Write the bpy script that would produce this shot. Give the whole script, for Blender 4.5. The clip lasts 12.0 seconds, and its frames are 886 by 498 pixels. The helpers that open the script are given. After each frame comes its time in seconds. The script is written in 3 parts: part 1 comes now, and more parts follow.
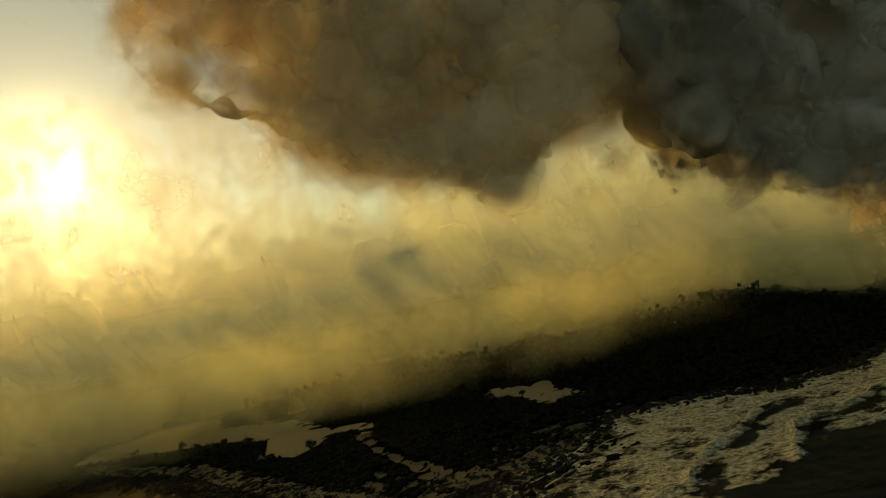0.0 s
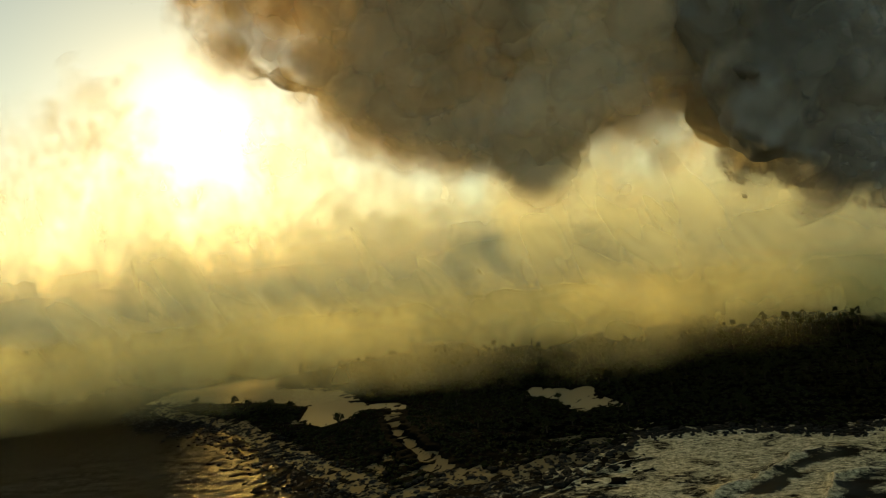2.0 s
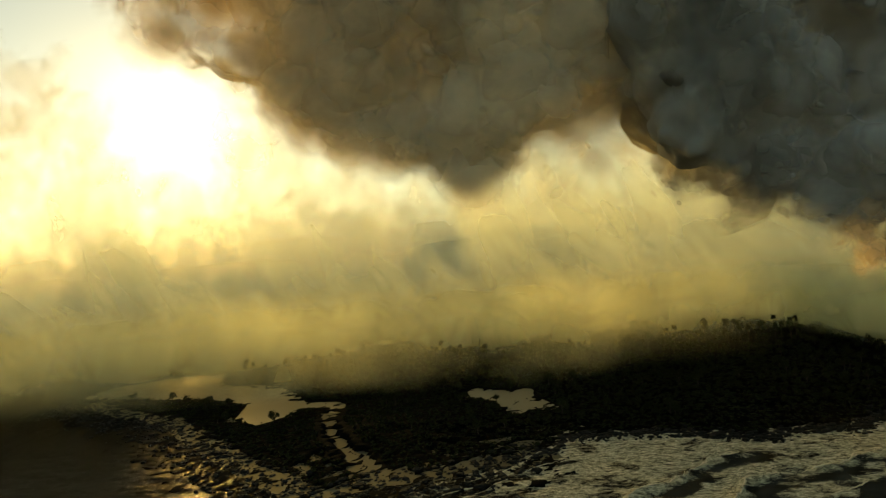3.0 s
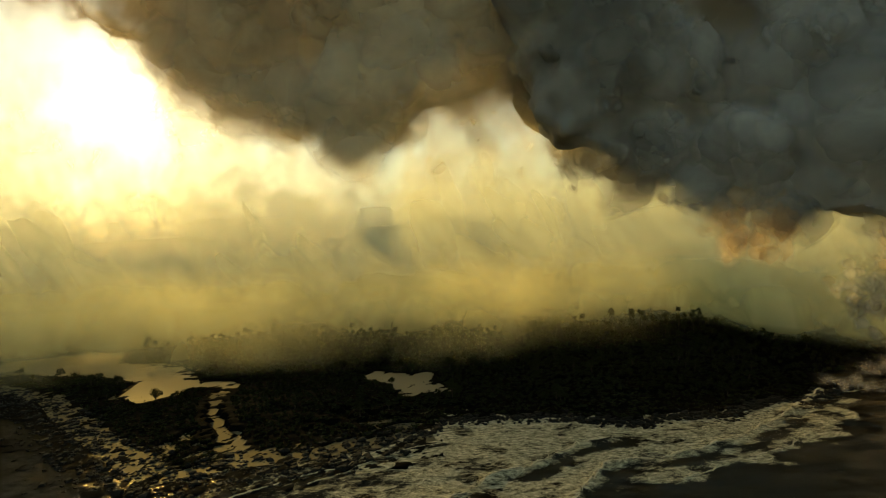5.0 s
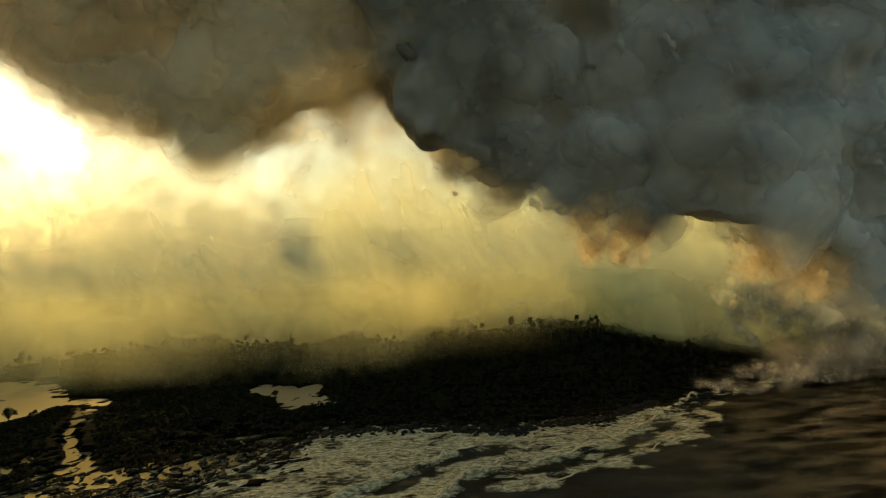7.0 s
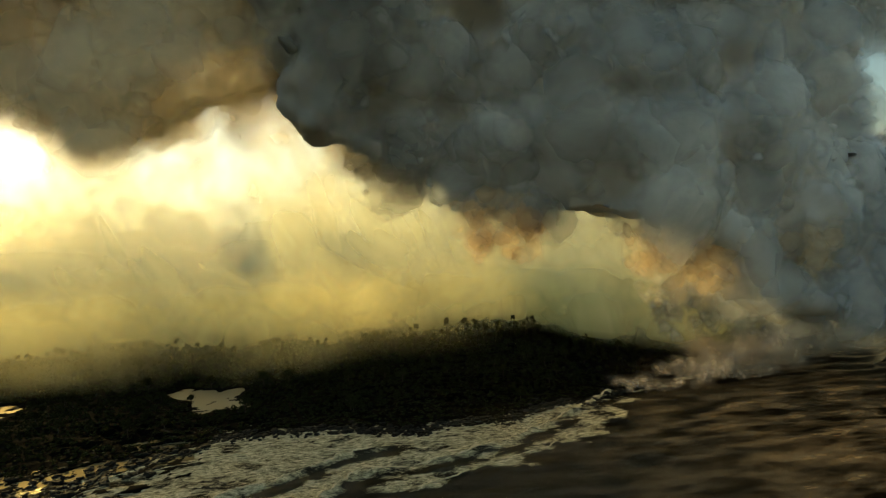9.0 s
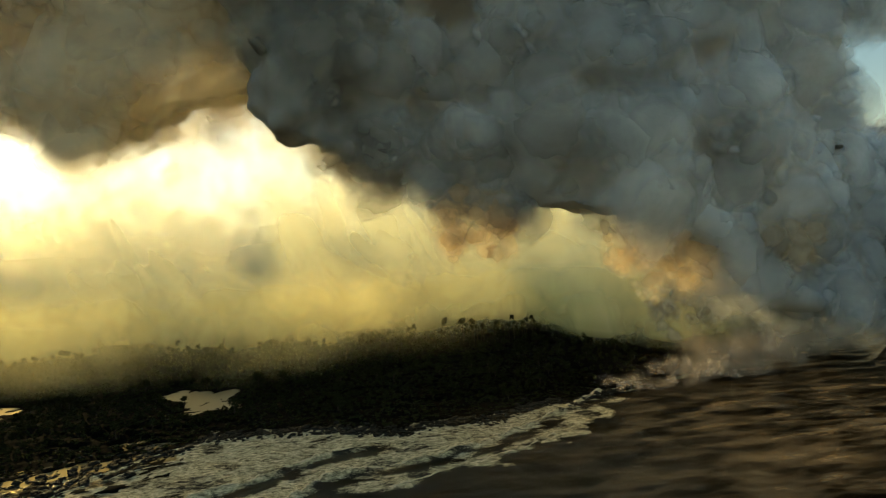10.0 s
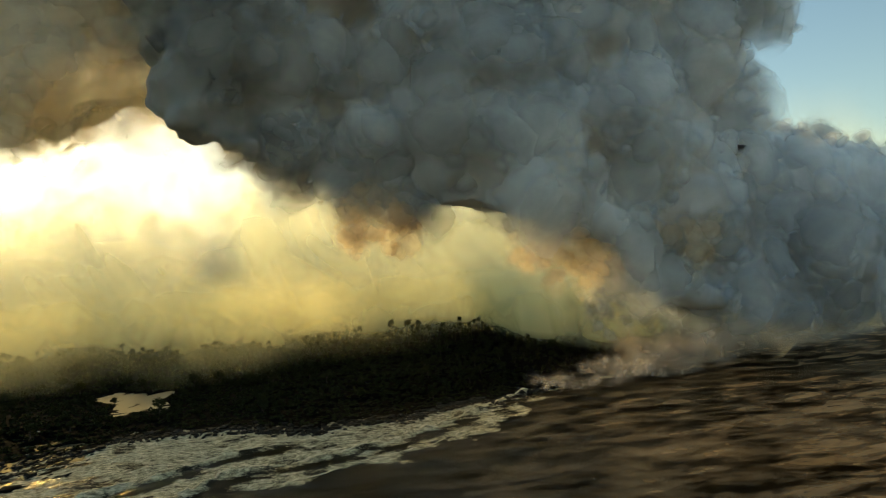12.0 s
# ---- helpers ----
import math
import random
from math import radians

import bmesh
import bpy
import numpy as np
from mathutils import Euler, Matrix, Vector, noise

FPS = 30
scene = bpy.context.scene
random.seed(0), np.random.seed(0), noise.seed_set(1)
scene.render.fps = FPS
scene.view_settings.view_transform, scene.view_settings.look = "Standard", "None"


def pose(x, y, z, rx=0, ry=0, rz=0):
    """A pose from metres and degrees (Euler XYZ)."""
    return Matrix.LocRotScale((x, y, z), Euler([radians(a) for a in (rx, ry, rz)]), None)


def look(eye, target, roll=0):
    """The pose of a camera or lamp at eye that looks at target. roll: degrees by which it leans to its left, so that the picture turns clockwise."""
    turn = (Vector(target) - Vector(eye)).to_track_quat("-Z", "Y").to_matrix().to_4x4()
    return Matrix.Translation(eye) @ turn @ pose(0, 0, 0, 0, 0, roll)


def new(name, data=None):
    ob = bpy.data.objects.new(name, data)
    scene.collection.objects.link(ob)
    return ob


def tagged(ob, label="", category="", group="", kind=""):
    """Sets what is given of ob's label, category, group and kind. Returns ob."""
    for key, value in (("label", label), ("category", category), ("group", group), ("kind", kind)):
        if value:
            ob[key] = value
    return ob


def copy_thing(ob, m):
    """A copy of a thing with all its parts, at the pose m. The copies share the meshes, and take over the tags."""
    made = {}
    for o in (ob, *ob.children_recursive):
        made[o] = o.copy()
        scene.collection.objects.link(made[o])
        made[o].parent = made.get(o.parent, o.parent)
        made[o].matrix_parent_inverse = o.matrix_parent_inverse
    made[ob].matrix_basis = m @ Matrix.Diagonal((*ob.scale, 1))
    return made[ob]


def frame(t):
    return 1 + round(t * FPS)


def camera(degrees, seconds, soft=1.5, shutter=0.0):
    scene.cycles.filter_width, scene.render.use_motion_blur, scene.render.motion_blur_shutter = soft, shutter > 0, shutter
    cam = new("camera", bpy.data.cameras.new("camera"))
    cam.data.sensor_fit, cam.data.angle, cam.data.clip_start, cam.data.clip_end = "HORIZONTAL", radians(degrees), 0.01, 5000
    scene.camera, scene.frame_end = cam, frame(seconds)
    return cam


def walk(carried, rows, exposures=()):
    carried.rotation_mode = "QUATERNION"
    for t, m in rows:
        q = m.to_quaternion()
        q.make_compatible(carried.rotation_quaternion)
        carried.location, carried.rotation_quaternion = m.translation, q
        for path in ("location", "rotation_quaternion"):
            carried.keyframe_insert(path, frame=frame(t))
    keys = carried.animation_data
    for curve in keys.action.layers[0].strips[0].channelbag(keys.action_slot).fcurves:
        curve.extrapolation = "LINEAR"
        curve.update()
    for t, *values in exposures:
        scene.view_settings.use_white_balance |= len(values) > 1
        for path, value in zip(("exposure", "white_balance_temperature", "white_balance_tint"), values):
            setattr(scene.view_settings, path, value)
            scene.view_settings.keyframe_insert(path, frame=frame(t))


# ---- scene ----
cam = camera(72.5, 12.0, 1.2)
PATH = [
    (0, (3.888, 0.3, 143.724), (4.054, 2.293, 143.735), -12.6),
    (0.5, (19.56, 4.84, 142.707), (19.802, 6.825, 142.679), -10.8),
    (1, (33.835, 9.345, 141.042), (33.828, 11.345, 141.045), -9.3),
    (1.5, (47.09, 13.306, 139.089), (46.93, 15.3, 139.121), -7.9),
    (2, (59.997, 16.061, 136.981), (59.798, 18.051, 136.999), -7.1),
    (2.5, (72.73, 19.093, 135.162), (72.562, 21.086, 135.174), -6.4),
    (3, (84.996, 21.995, 133.443), (84.888, 23.992, 133.451), -5.5),
    (5, (129.881, 35.126, 122.063), (129.917, 37.125, 122.024), -3.2),
    (5.5, (141.001, 37.633, 119.913), (141.089, 39.63, 119.861), -3.2),
    (6, (151.063, 39.945, 117.625), (151.193, 41.94, 117.569), -3.4),
    (6.5, (161.057, 41.992, 115.695), (161.244, 43.983, 115.677), -3.1),
    (7, (171.096, 43.356, 114.377), (171.336, 45.341, 114.372), -3.0),
    (7.5, (180.99, 43.396, 113.128), (181.285, 45.374, 113.127), -2.7),
    (9.5, (227.726, 41.32, 106.725), (228.043, 43.295, 106.731), -3.4),
    (10, (238.87, 40.704, 105.468), (239.125, 42.688, 105.48), -4.0),
    (10.5, (249.118, 39.417, 103.981), (249.358, 41.403, 103.999), -4.4),
    (11, (259.726, 37.202, 102.092), (260.007, 39.182, 102.112), -4.4),
    (11.5, (270.773, 34.996, 100.101), (271.064, 36.974, 100.12), -4.2),
    (12, (282.061, 33.586, 98.395), (282.354, 35.564, 98.423), -4.0),
]
walk(cam, [(t, look(eye, target, roll)) for t, eye, target, roll in PATH],
     [(0.0, -0.72, 9900, -3), (1.5, -0.25, 8400, -4), (5.0, -0.15, 8200, -3), (9.5, 0.2, 7400, -2), (12.0, 0.42, 6700, 1)])

# ---- light ----
SUN_BEARING, SUN_HEIGHT = 26.5, 13.0
SUN_DIR = Vector((-math.sin(radians(SUN_BEARING)) * math.cos(radians(SUN_HEIGHT)),
                  math.cos(radians(SUN_BEARING)) * math.cos(radians(SUN_HEIGHT)), math.sin(radians(SUN_HEIGHT))))
scene.cycles.transparent_max_bounces = 64
world = bpy.data.worlds.new("world")
scene.world = world
world.use_nodes = True
wt = world.node_tree
wt.nodes.clear()


def wnode(kind, **values):
    n = wt.nodes.new(kind)
    for key, value in values.items():
        n.inputs[key].default_value = value
    return n


def wmath(op, a, b=None):
    n = wt.nodes.new("ShaderNodeMath")
    n.operation = op
    for i, v in enumerate((a, b)):
        if v is None:
            continue
        if isinstance(v, (int, float)):
            n.inputs[i].default_value = v
        else:
            wt.links.new(v, n.inputs[i])
    return n.outputs[0]


sky = wt.nodes.new("ShaderNodeTexSky")
sky.sky_type, sky.sun_disc = "NISHITA", False
sky.sun_elevation, sky.sun_rotation = radians(SUN_HEIGHT), radians(-SUN_BEARING)
sky.air_density, sky.dust_density, sky.ozone_density, sky.altitude = 1.2, 0.3, 1.5, 100
coord = wt.nodes.new("ShaderNodeTexCoord")
dot = wt.nodes.new("ShaderNodeVectorMath")
dot.operation = "DOT_PRODUCT"
wt.links.new(coord.outputs["Generated"], dot.inputs[0])
dot.inputs[1].default_value = SUN_DIR
near = wmath("MAXIMUM", dot.outputs["Value"], 0.0)
wide = wmath("MULTIPLY", wmath("POWER", near, 6.0), 0.15)
close = wmath("MULTIPLY", wmath("POWER", near, 40.0), 0.22)
core = wmath("MULTIPLY", wmath("POWER", near, 420.0), 4.0)
sky_bg = wnode("ShaderNodeBackground", Strength=0.125)
wt.links.new(sky.outputs[0], sky_bg.inputs["Color"])
wide_bg = wnode("ShaderNodeBackground", Color=(1.0, 0.72, 0.22, 1))
wt.links.new(wide, wide_bg.inputs["Strength"])
close_bg = wnode("ShaderNodeBackground", Color=(1.0, 0.72, 0.22, 1))
wt.links.new(close, close_bg.inputs["Strength"])
core_bg = wnode("ShaderNodeBackground", Color=(1.0, 0.90, 0.62, 1))
wt.links.new(core, core_bg.inputs["Strength"])
last = sky_bg.outputs[0]
for other in (wide_bg, close_bg, core_bg):
    add = wt.nodes.new("ShaderNodeAddShader")
    wt.links.new(last, add.inputs[0])
    wt.links.new(other.outputs[0], add.inputs[1])
    last = add.outputs[0]
out = wt.nodes.new("ShaderNodeOutputWorld")
wt.links.new(last, out.inputs[0])

lamp = bpy.data.lights.new("sun", "SUN")
lamp.energy, lamp.angle, lamp.color = 4.4, radians(2.0), (1.0, 0.72, 0.30)
sun = new("sun", lamp)
sun.matrix_world = look(SUN_DIR * 900, (0, 0, 0))


# ---- materials ----
def node_material(name):
    m = bpy.data.materials.new(name)
    m.use_nodes = True
    m.node_tree.nodes.clear()
    return m, m.node_tree.nodes, m.node_tree.links


def noise_of(nodes, links, scale, detail=5.0, stretch=(1, 1, 1), rough=0.6, distortion=0.0, lean=0.0, shift=0.0):
    """Fractal noise over the world's metres; stretch divides the frequency along an axis."""
    geo = nodes.new("ShaderNodeNewGeometry")
    mapping = nodes.new("ShaderNodeMapping")
    mapping.inputs["Scale"].default_value = [scale / s for s in stretch]
    turn = nodes.new("ShaderNodeMapping")
    turn.inputs["Rotation"].default_value = (0, radians(lean), 0)
    turn.inputs["Location"].default_value = (shift, shift * 0.7, 0)
    links.new(geo.outputs["Position"], turn.inputs["Vector"])
    links.new(turn.outputs[0], mapping.inputs["Vector"])
    n = nodes.new("ShaderNodeTexNoise")
    n.inputs["Scale"].default_value = 1.0
    n.inputs["Detail"].default_value = detail
    n.inputs["Roughness"].default_value = rough
    n.inputs["Distortion"].default_value = distortion
    links.new(mapping.outputs[0], n.inputs["Vector"])
    return n.outputs["Fac"]


def ramp(nodes, links, fac, stops):
    r = nodes.new("ShaderNodeValToRGB")
    while len(r.color_ramp.elements) < len(stops):
        r.color_ramp.elements.new(0.5)
    for e, (at, c) in zip(r.color_ramp.elements, stops):
        e.position, e.color = at, (*c, 1) if isinstance(c, tuple) else (c, c, c, 1)
    links.new(fac, r.inputs["Fac"])
    return r.outputs["Color"]


def times(nodes, links, a, b, op="MULTIPLY"):
    n = nodes.new("ShaderNodeMath")
    n.operation, n.use_clamp = op, True
    for i, v in enumerate((a, b)):
        if isinstance(v, (int, float)):
            n.inputs[i].default_value = v
        else:
            links.new(v, n.inputs[i])
    return n.outputs[0]


def height_fade(nodes, links, low, high):
    """1 at the height low, 0 at high."""
    geo = nodes.new("ShaderNodeNewGeometry")
    split = nodes.new("ShaderNodeSeparateXYZ")
    links.new(geo.outputs["Position"], split.inputs[0])
    m = nodes.new("ShaderNodeMapRange")
    m.interpolation_type = "SMOOTHSTEP"
    m.inputs["From Min"].default_value, m.inputs["From Max"].default_value = low, high
    m.inputs["To Min"].default_value, m.inputs["To Max"].default_value = 1, 0
    links.new(split.outputs["Z"], m.inputs["Value"])
    return m.outputs[0]


def dense_at(nodes):
    at = nodes.new("ShaderNodeAttribute")
    at.attribute_name = "dense"
    return at.outputs["Fac"]


def finish(nodes, links, shader, alpha=None):
    end = nodes.new("ShaderNodeOutputMaterial")
    if alpha is not None:
        clear = nodes.new("ShaderNodeBsdfTransparent")
        mix = nodes.new("ShaderNodeMixShader")
        links.new(alpha, mix.inputs[0])
        links.new(clear.outputs[0], mix.inputs[1])
        links.new(shader, mix.inputs[2])
        shader = mix.outputs[0]
    links.new(shader, end.inputs[0])


def smoke_material(name, color, dark, alpha, scale, stretch=(1, 1, 1), low=0.35, high=0.65, fade=None, through_light=0.5, lean=0.0, shift=0.0, detail=4.0):
    """Airborne smoke or steam: a thin scattering layer with gaps. fade: thins out upwards between two heights."""
    m, nodes, links = node_material(name)
    fac = noise_of(nodes, links, scale, detail, stretch, 0.55, 0.4 if detail > 3 else 0.0, lean, shift)
    a = times(nodes, links, ramp(nodes, links, fac, [(low, 0.0), (high, alpha)]), dense_at(nodes))
    if fade:
        a = times(nodes, links, a, height_fade(nodes, links, *fade))
    tone = ramp(nodes, links, fac, [(0.3, dark), (0.7, color)])
    diffuse = nodes.new("ShaderNodeBsdfDiffuse")
    behind = nodes.new("ShaderNodeBsdfTranslucent")
    links.new(tone, diffuse.inputs["Color"])
    links.new(tone, behind.inputs["Color"])
    both = nodes.new("ShaderNodeMixShader")
    both.inputs[0].default_value = through_light
    links.new(diffuse.outputs[0], both.inputs[1])
    links.new(behind.outputs[0], both.inputs[2])
    finish(nodes, links, both.outputs[0], a)
    return m


def cloud_material(name, near_stops, far_stops, x0, x1, scale, rag):
    """Dense smoke that frays where it thins out. Its colour passes from near_stops at x0 to far_stops at x1, for steam
    mixed in and for painted-in light.
    """
    m, nodes, links = node_material(name)
    broad = noise_of(nodes, links, scale, 5.0, (1.4, 1, 1), 0.6, 0.6)
    geo = nodes.new("ShaderNodeNewGeometry")
    split = nodes.new("ShaderNodeSeparateXYZ")
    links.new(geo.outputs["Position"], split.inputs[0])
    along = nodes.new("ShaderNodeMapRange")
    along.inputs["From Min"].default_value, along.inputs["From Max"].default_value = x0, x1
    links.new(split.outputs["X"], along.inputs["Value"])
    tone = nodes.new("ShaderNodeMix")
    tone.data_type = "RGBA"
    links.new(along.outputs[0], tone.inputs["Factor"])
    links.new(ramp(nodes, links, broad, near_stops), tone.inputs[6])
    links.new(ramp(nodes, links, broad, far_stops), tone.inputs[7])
    d = nodes.new("ShaderNodeBsdfDiffuse")
    links.new(tone.outputs[2], d.inputs["Color"])
    b = nodes.new("ShaderNodeBump")
    b.inputs["Strength"].default_value, b.inputs["Distance"].default_value = 0.18, 2.0
    links.new(noise_of(nodes, links, 0.05, 4.0), b.inputs["Height"])
    links.new(b.outputs[0], d.inputs["Normal"])
    shred = noise_of(nodes, links, rag, 5.0, (1, 1, 1), 0.62, 0.3)
    n = nodes.new("ShaderNodeMath")
    n.operation = "MULTIPLY_ADD"
    links.new(shred, n.inputs[0])
    n.inputs[1].default_value, n.inputs[2].default_value = 0.8, -0.4
    a = ramp(nodes, links, times(nodes, links, dense_at(nodes), n.outputs[0], "ADD"), [(0.10, 0.0), (0.55, 1.0)])
    behind = nodes.new("ShaderNodeBsdfTranslucent")
    links.new(tone.outputs[2], behind.inputs["Color"])
    both = nodes.new("ShaderNodeMixShader")
    both.inputs[0].default_value = 0.3
    links.new(d.outputs[0], both.inputs[1])
    links.new(behind.outputs[0], both.inputs[2])
    finish(nodes, links, both.outputs[0], a)
    return m


def billow_material(name, near_pair, far_pair, x0, x1, alpha, scale, through_light=0.4, rag=0.9, relief=2.5):
    """Soft billows of smoke, ragged where they thin out. The colour pair (dark, light) passes from near_pair at x0 to far_pair at x1."""
    m, nodes, links = node_material(name)
    geo = nodes.new("ShaderNodeNewGeometry")
    split = nodes.new("ShaderNodeSeparateXYZ")
    links.new(geo.outputs["Position"], split.inputs[0])
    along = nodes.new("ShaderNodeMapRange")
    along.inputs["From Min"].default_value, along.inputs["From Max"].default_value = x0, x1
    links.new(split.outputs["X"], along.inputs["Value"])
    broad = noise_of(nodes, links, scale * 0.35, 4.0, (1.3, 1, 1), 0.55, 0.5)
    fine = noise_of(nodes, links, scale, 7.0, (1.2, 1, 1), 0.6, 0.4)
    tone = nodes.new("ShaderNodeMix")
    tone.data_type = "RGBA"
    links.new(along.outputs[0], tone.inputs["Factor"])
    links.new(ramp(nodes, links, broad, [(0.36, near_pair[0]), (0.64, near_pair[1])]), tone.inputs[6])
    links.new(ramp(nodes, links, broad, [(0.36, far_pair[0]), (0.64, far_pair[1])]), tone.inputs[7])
    bump = nodes.new("ShaderNodeBump")
    bump.inputs["Strength"].default_value, bump.inputs["Distance"].default_value = 0.35, relief
    links.new(fine, bump.inputs["Height"])
    d = nodes.new("ShaderNodeBsdfDiffuse")
    behind = nodes.new("ShaderNodeBsdfTranslucent")
    both = nodes.new("ShaderNodeMixShader")
    both.inputs[0].default_value = through_light
    for i, lobe in enumerate((d, behind)):
        links.new(tone.outputs[2], lobe.inputs["Color"])
        links.new(bump.outputs[0], lobe.inputs["Normal"])
        links.new(lobe.outputs[0], both.inputs[i + 1])
    thick = dense_at(nodes)
    n = nodes.new("ShaderNodeMath")
    n.operation = "MULTIPLY_ADD"
    links.new(fine, n.inputs[0])
    n.inputs[1].default_value, n.inputs[2].default_value = rag, -0.5 * rag
    a = ramp(nodes, links, times(nodes, links, thick, n.outputs[0], "ADD"), [(0.05, 0.0), (0.95, alpha)])
    finish(nodes, links, both.outputs[0], times(nodes, links, a, times(nodes, links, thick, 2.2)))
    return m


def solid_material(name, stops, scale, stretch=(1, 1, 1), roughness=0.9, bump=0.0, bump_scale=None, specular=0.2, through_light=0.0):
    """Opaque surface: two scales of noise in its colour, and a fine relief."""
    m, nodes, links = node_material(name)
    broad = noise_of(nodes, links, scale, 5.0, stretch)
    fine = noise_of(nodes, links, scale * 9, 4.0, stretch)
    both = nodes.new("ShaderNodeMix")
    both.inputs[0].default_value = 0.35
    links.new(broad, both.inputs[2])
    links.new(fine, both.inputs[3])
    tone = ramp(nodes, links, both.outputs[0], stops)
    p = nodes.new("ShaderNodeBsdfPrincipled")
    p.inputs["Roughness"].default_value = roughness
    p.inputs["Specular IOR Level"].default_value = specular
    links.new(tone, p.inputs["Base Color"])
    if bump:
        b = nodes.new("ShaderNodeBump")
        b.inputs["Strength"].default_value, b.inputs["Distance"].default_value = bump, 1.0
        links.new(noise_of(nodes, links, bump_scale or scale * 4, 6.0), b.inputs["Height"])
        links.new(b.outputs[0], p.inputs["Normal"])
    shader = p.outputs[0]
    if through_light:
        tr = nodes.new("ShaderNodeBsdfTranslucent")
        links.new(tone, tr.inputs["Color"])
        mix = nodes.new("ShaderNodeMixShader")
        mix.inputs[0].default_value = through_light
        links.new(shader, mix.inputs[1])
        links.new(tr.outputs[0], mix.inputs[2])
        shader = mix.outputs[0]
    end = nodes.new("ShaderNodeOutputMaterial")
    links.new(shader, end.inputs[0])
    return m


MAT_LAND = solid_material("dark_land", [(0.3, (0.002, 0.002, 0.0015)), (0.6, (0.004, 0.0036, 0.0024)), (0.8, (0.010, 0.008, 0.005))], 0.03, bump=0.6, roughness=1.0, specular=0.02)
MAT_ROCK = solid_material("lava_rock", [(0.3, (0.006, 0.006, 0.005)), (0.75, (0.025, 0.022, 0.018))], 0.3, roughness=0.8, bump=0.5, specular=0.1)
MAT_BARK = solid_material("bark", [(0.3, (0.018, 0.015, 0.011)), (0.7, (0.05, 0.04, 0.03))], 1.5, bump=0.4)
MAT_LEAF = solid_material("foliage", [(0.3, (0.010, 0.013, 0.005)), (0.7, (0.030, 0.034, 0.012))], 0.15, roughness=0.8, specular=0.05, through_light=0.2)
# the blue of the slope is distance haze painted into its colour
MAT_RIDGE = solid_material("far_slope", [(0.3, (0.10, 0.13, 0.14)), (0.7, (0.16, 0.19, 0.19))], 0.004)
MAT_BROWN = cloud_material("brown_smoke", [(0.3, (0.66, 0.56, 0.42)), (0.7, (0.88, 0.79, 0.64))], [(0.3, (0.62, 0.57, 0.47)), (0.7, (0.90, 0.85, 0.74))], -60, 150, 0.012, 0.045)
# warm grey in the west, paler blue-grey in the east: steam and painted skylight
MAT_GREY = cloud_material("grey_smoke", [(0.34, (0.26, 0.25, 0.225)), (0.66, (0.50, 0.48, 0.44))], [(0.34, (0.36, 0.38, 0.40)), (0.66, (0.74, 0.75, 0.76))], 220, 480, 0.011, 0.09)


def water_material(name, deep, roughness, wave_scale, wave, foam, gloss, tint=(1, 1, 1)):
    m, nodes, links = node_material(name)
    body = nodes.new("ShaderNodeBsdfDiffuse")
    body.inputs["Color"].default_value = (*deep, 1)
    shine = nodes.new("ShaderNodeBsdfGlossy")
    shine.inputs["Roughness"].default_value = roughness
    shine.inputs["Color"].default_value = (*tint, 1)
    b = nodes.new("ShaderNodeBump")
    b.inputs["Strength"].default_value, b.inputs["Distance"].default_value = wave, 0.6
    links.new(noise_of(nodes, links, wave_scale, 6.0, (1.6, 1, 1)), b.inputs["Height"])
    links.new(b.outputs[0], shine.inputs["Normal"])
    links.new(b.outputs[0], body.inputs["Normal"])
    wet = nodes.new("ShaderNodeMixShader")
    wet.inputs[0].default_value = gloss
    links.new(body.outputs[0], wet.inputs[1])
    links.new(shine.outputs[0], wet.inputs[2])
    shader = wet.outputs[0]
    if foam:
        at = nodes.new("ShaderNodeAttribute")
        at.attribute_name = "foam"
        lace = noise_of(nodes, links, 0.34, 8.0, (1.8, 1, 1), 0.8, 0.6)
        lift = times(nodes, links, at.outputs["Fac"], 0.5)
        amount = ramp(nodes, links, times(nodes, links, lace, lift, "ADD"), [(0.78, 0.0), (0.93, 1.0)])
        d = nodes.new("ShaderNodeBsdfDiffuse")
        tone = ramp(nodes, links, noise_of(nodes, links, 0.42, 9.0, (1.7, 1, 1), 0.82, 0.4), [(0.40, (0.09, 0.075, 0.042)), (0.49, (0.42, 0.36, 0.22)), (0.60, (0.86, 0.74, 0.48))])
        links.new(tone, d.inputs["Color"])
        mix = nodes.new("ShaderNodeMixShader")
        links.new(amount, mix.inputs[0])
        links.new(shader, mix.inputs[1])
        links.new(d.outputs[0], mix.inputs[2])
        shader = mix.outputs[0]
    end = nodes.new("ShaderNodeOutputMaterial")
    links.new(shader, end.inputs[0])
    return m


MAT_SEA = water_material("sea_water", (0.010, 0.008, 0.005), 0.12, 0.16, 1.0, True, 0.022, (1.0, 0.88, 0.66))
MAT_POND = water_material("still_water", (0.04, 0.036, 0.02), 0.5, 0.5, 0.08, False, 0.27, (0.86, 0.74, 0.48))


MAT_SHALLOW = water_material("shallow_water", (0.05, 0.043, 0.022), 0.6, 0.6, 0.15, False, 0.10, (0.90, 0.78, 0.50))


def mesh_object(name, verts, faces, material, parent=None, smooth=True):
    me = bpy.data.meshes.new(name)
    me.from_pydata([tuple(v) for v in verts], [], [tuple(f) for f in faces])
    me.materials.append(material)
    me.shade_smooth() if smooth else me.shade_flat()
    ob = new(name, me)
    if parent:
        ob.parent = parent
    return ob


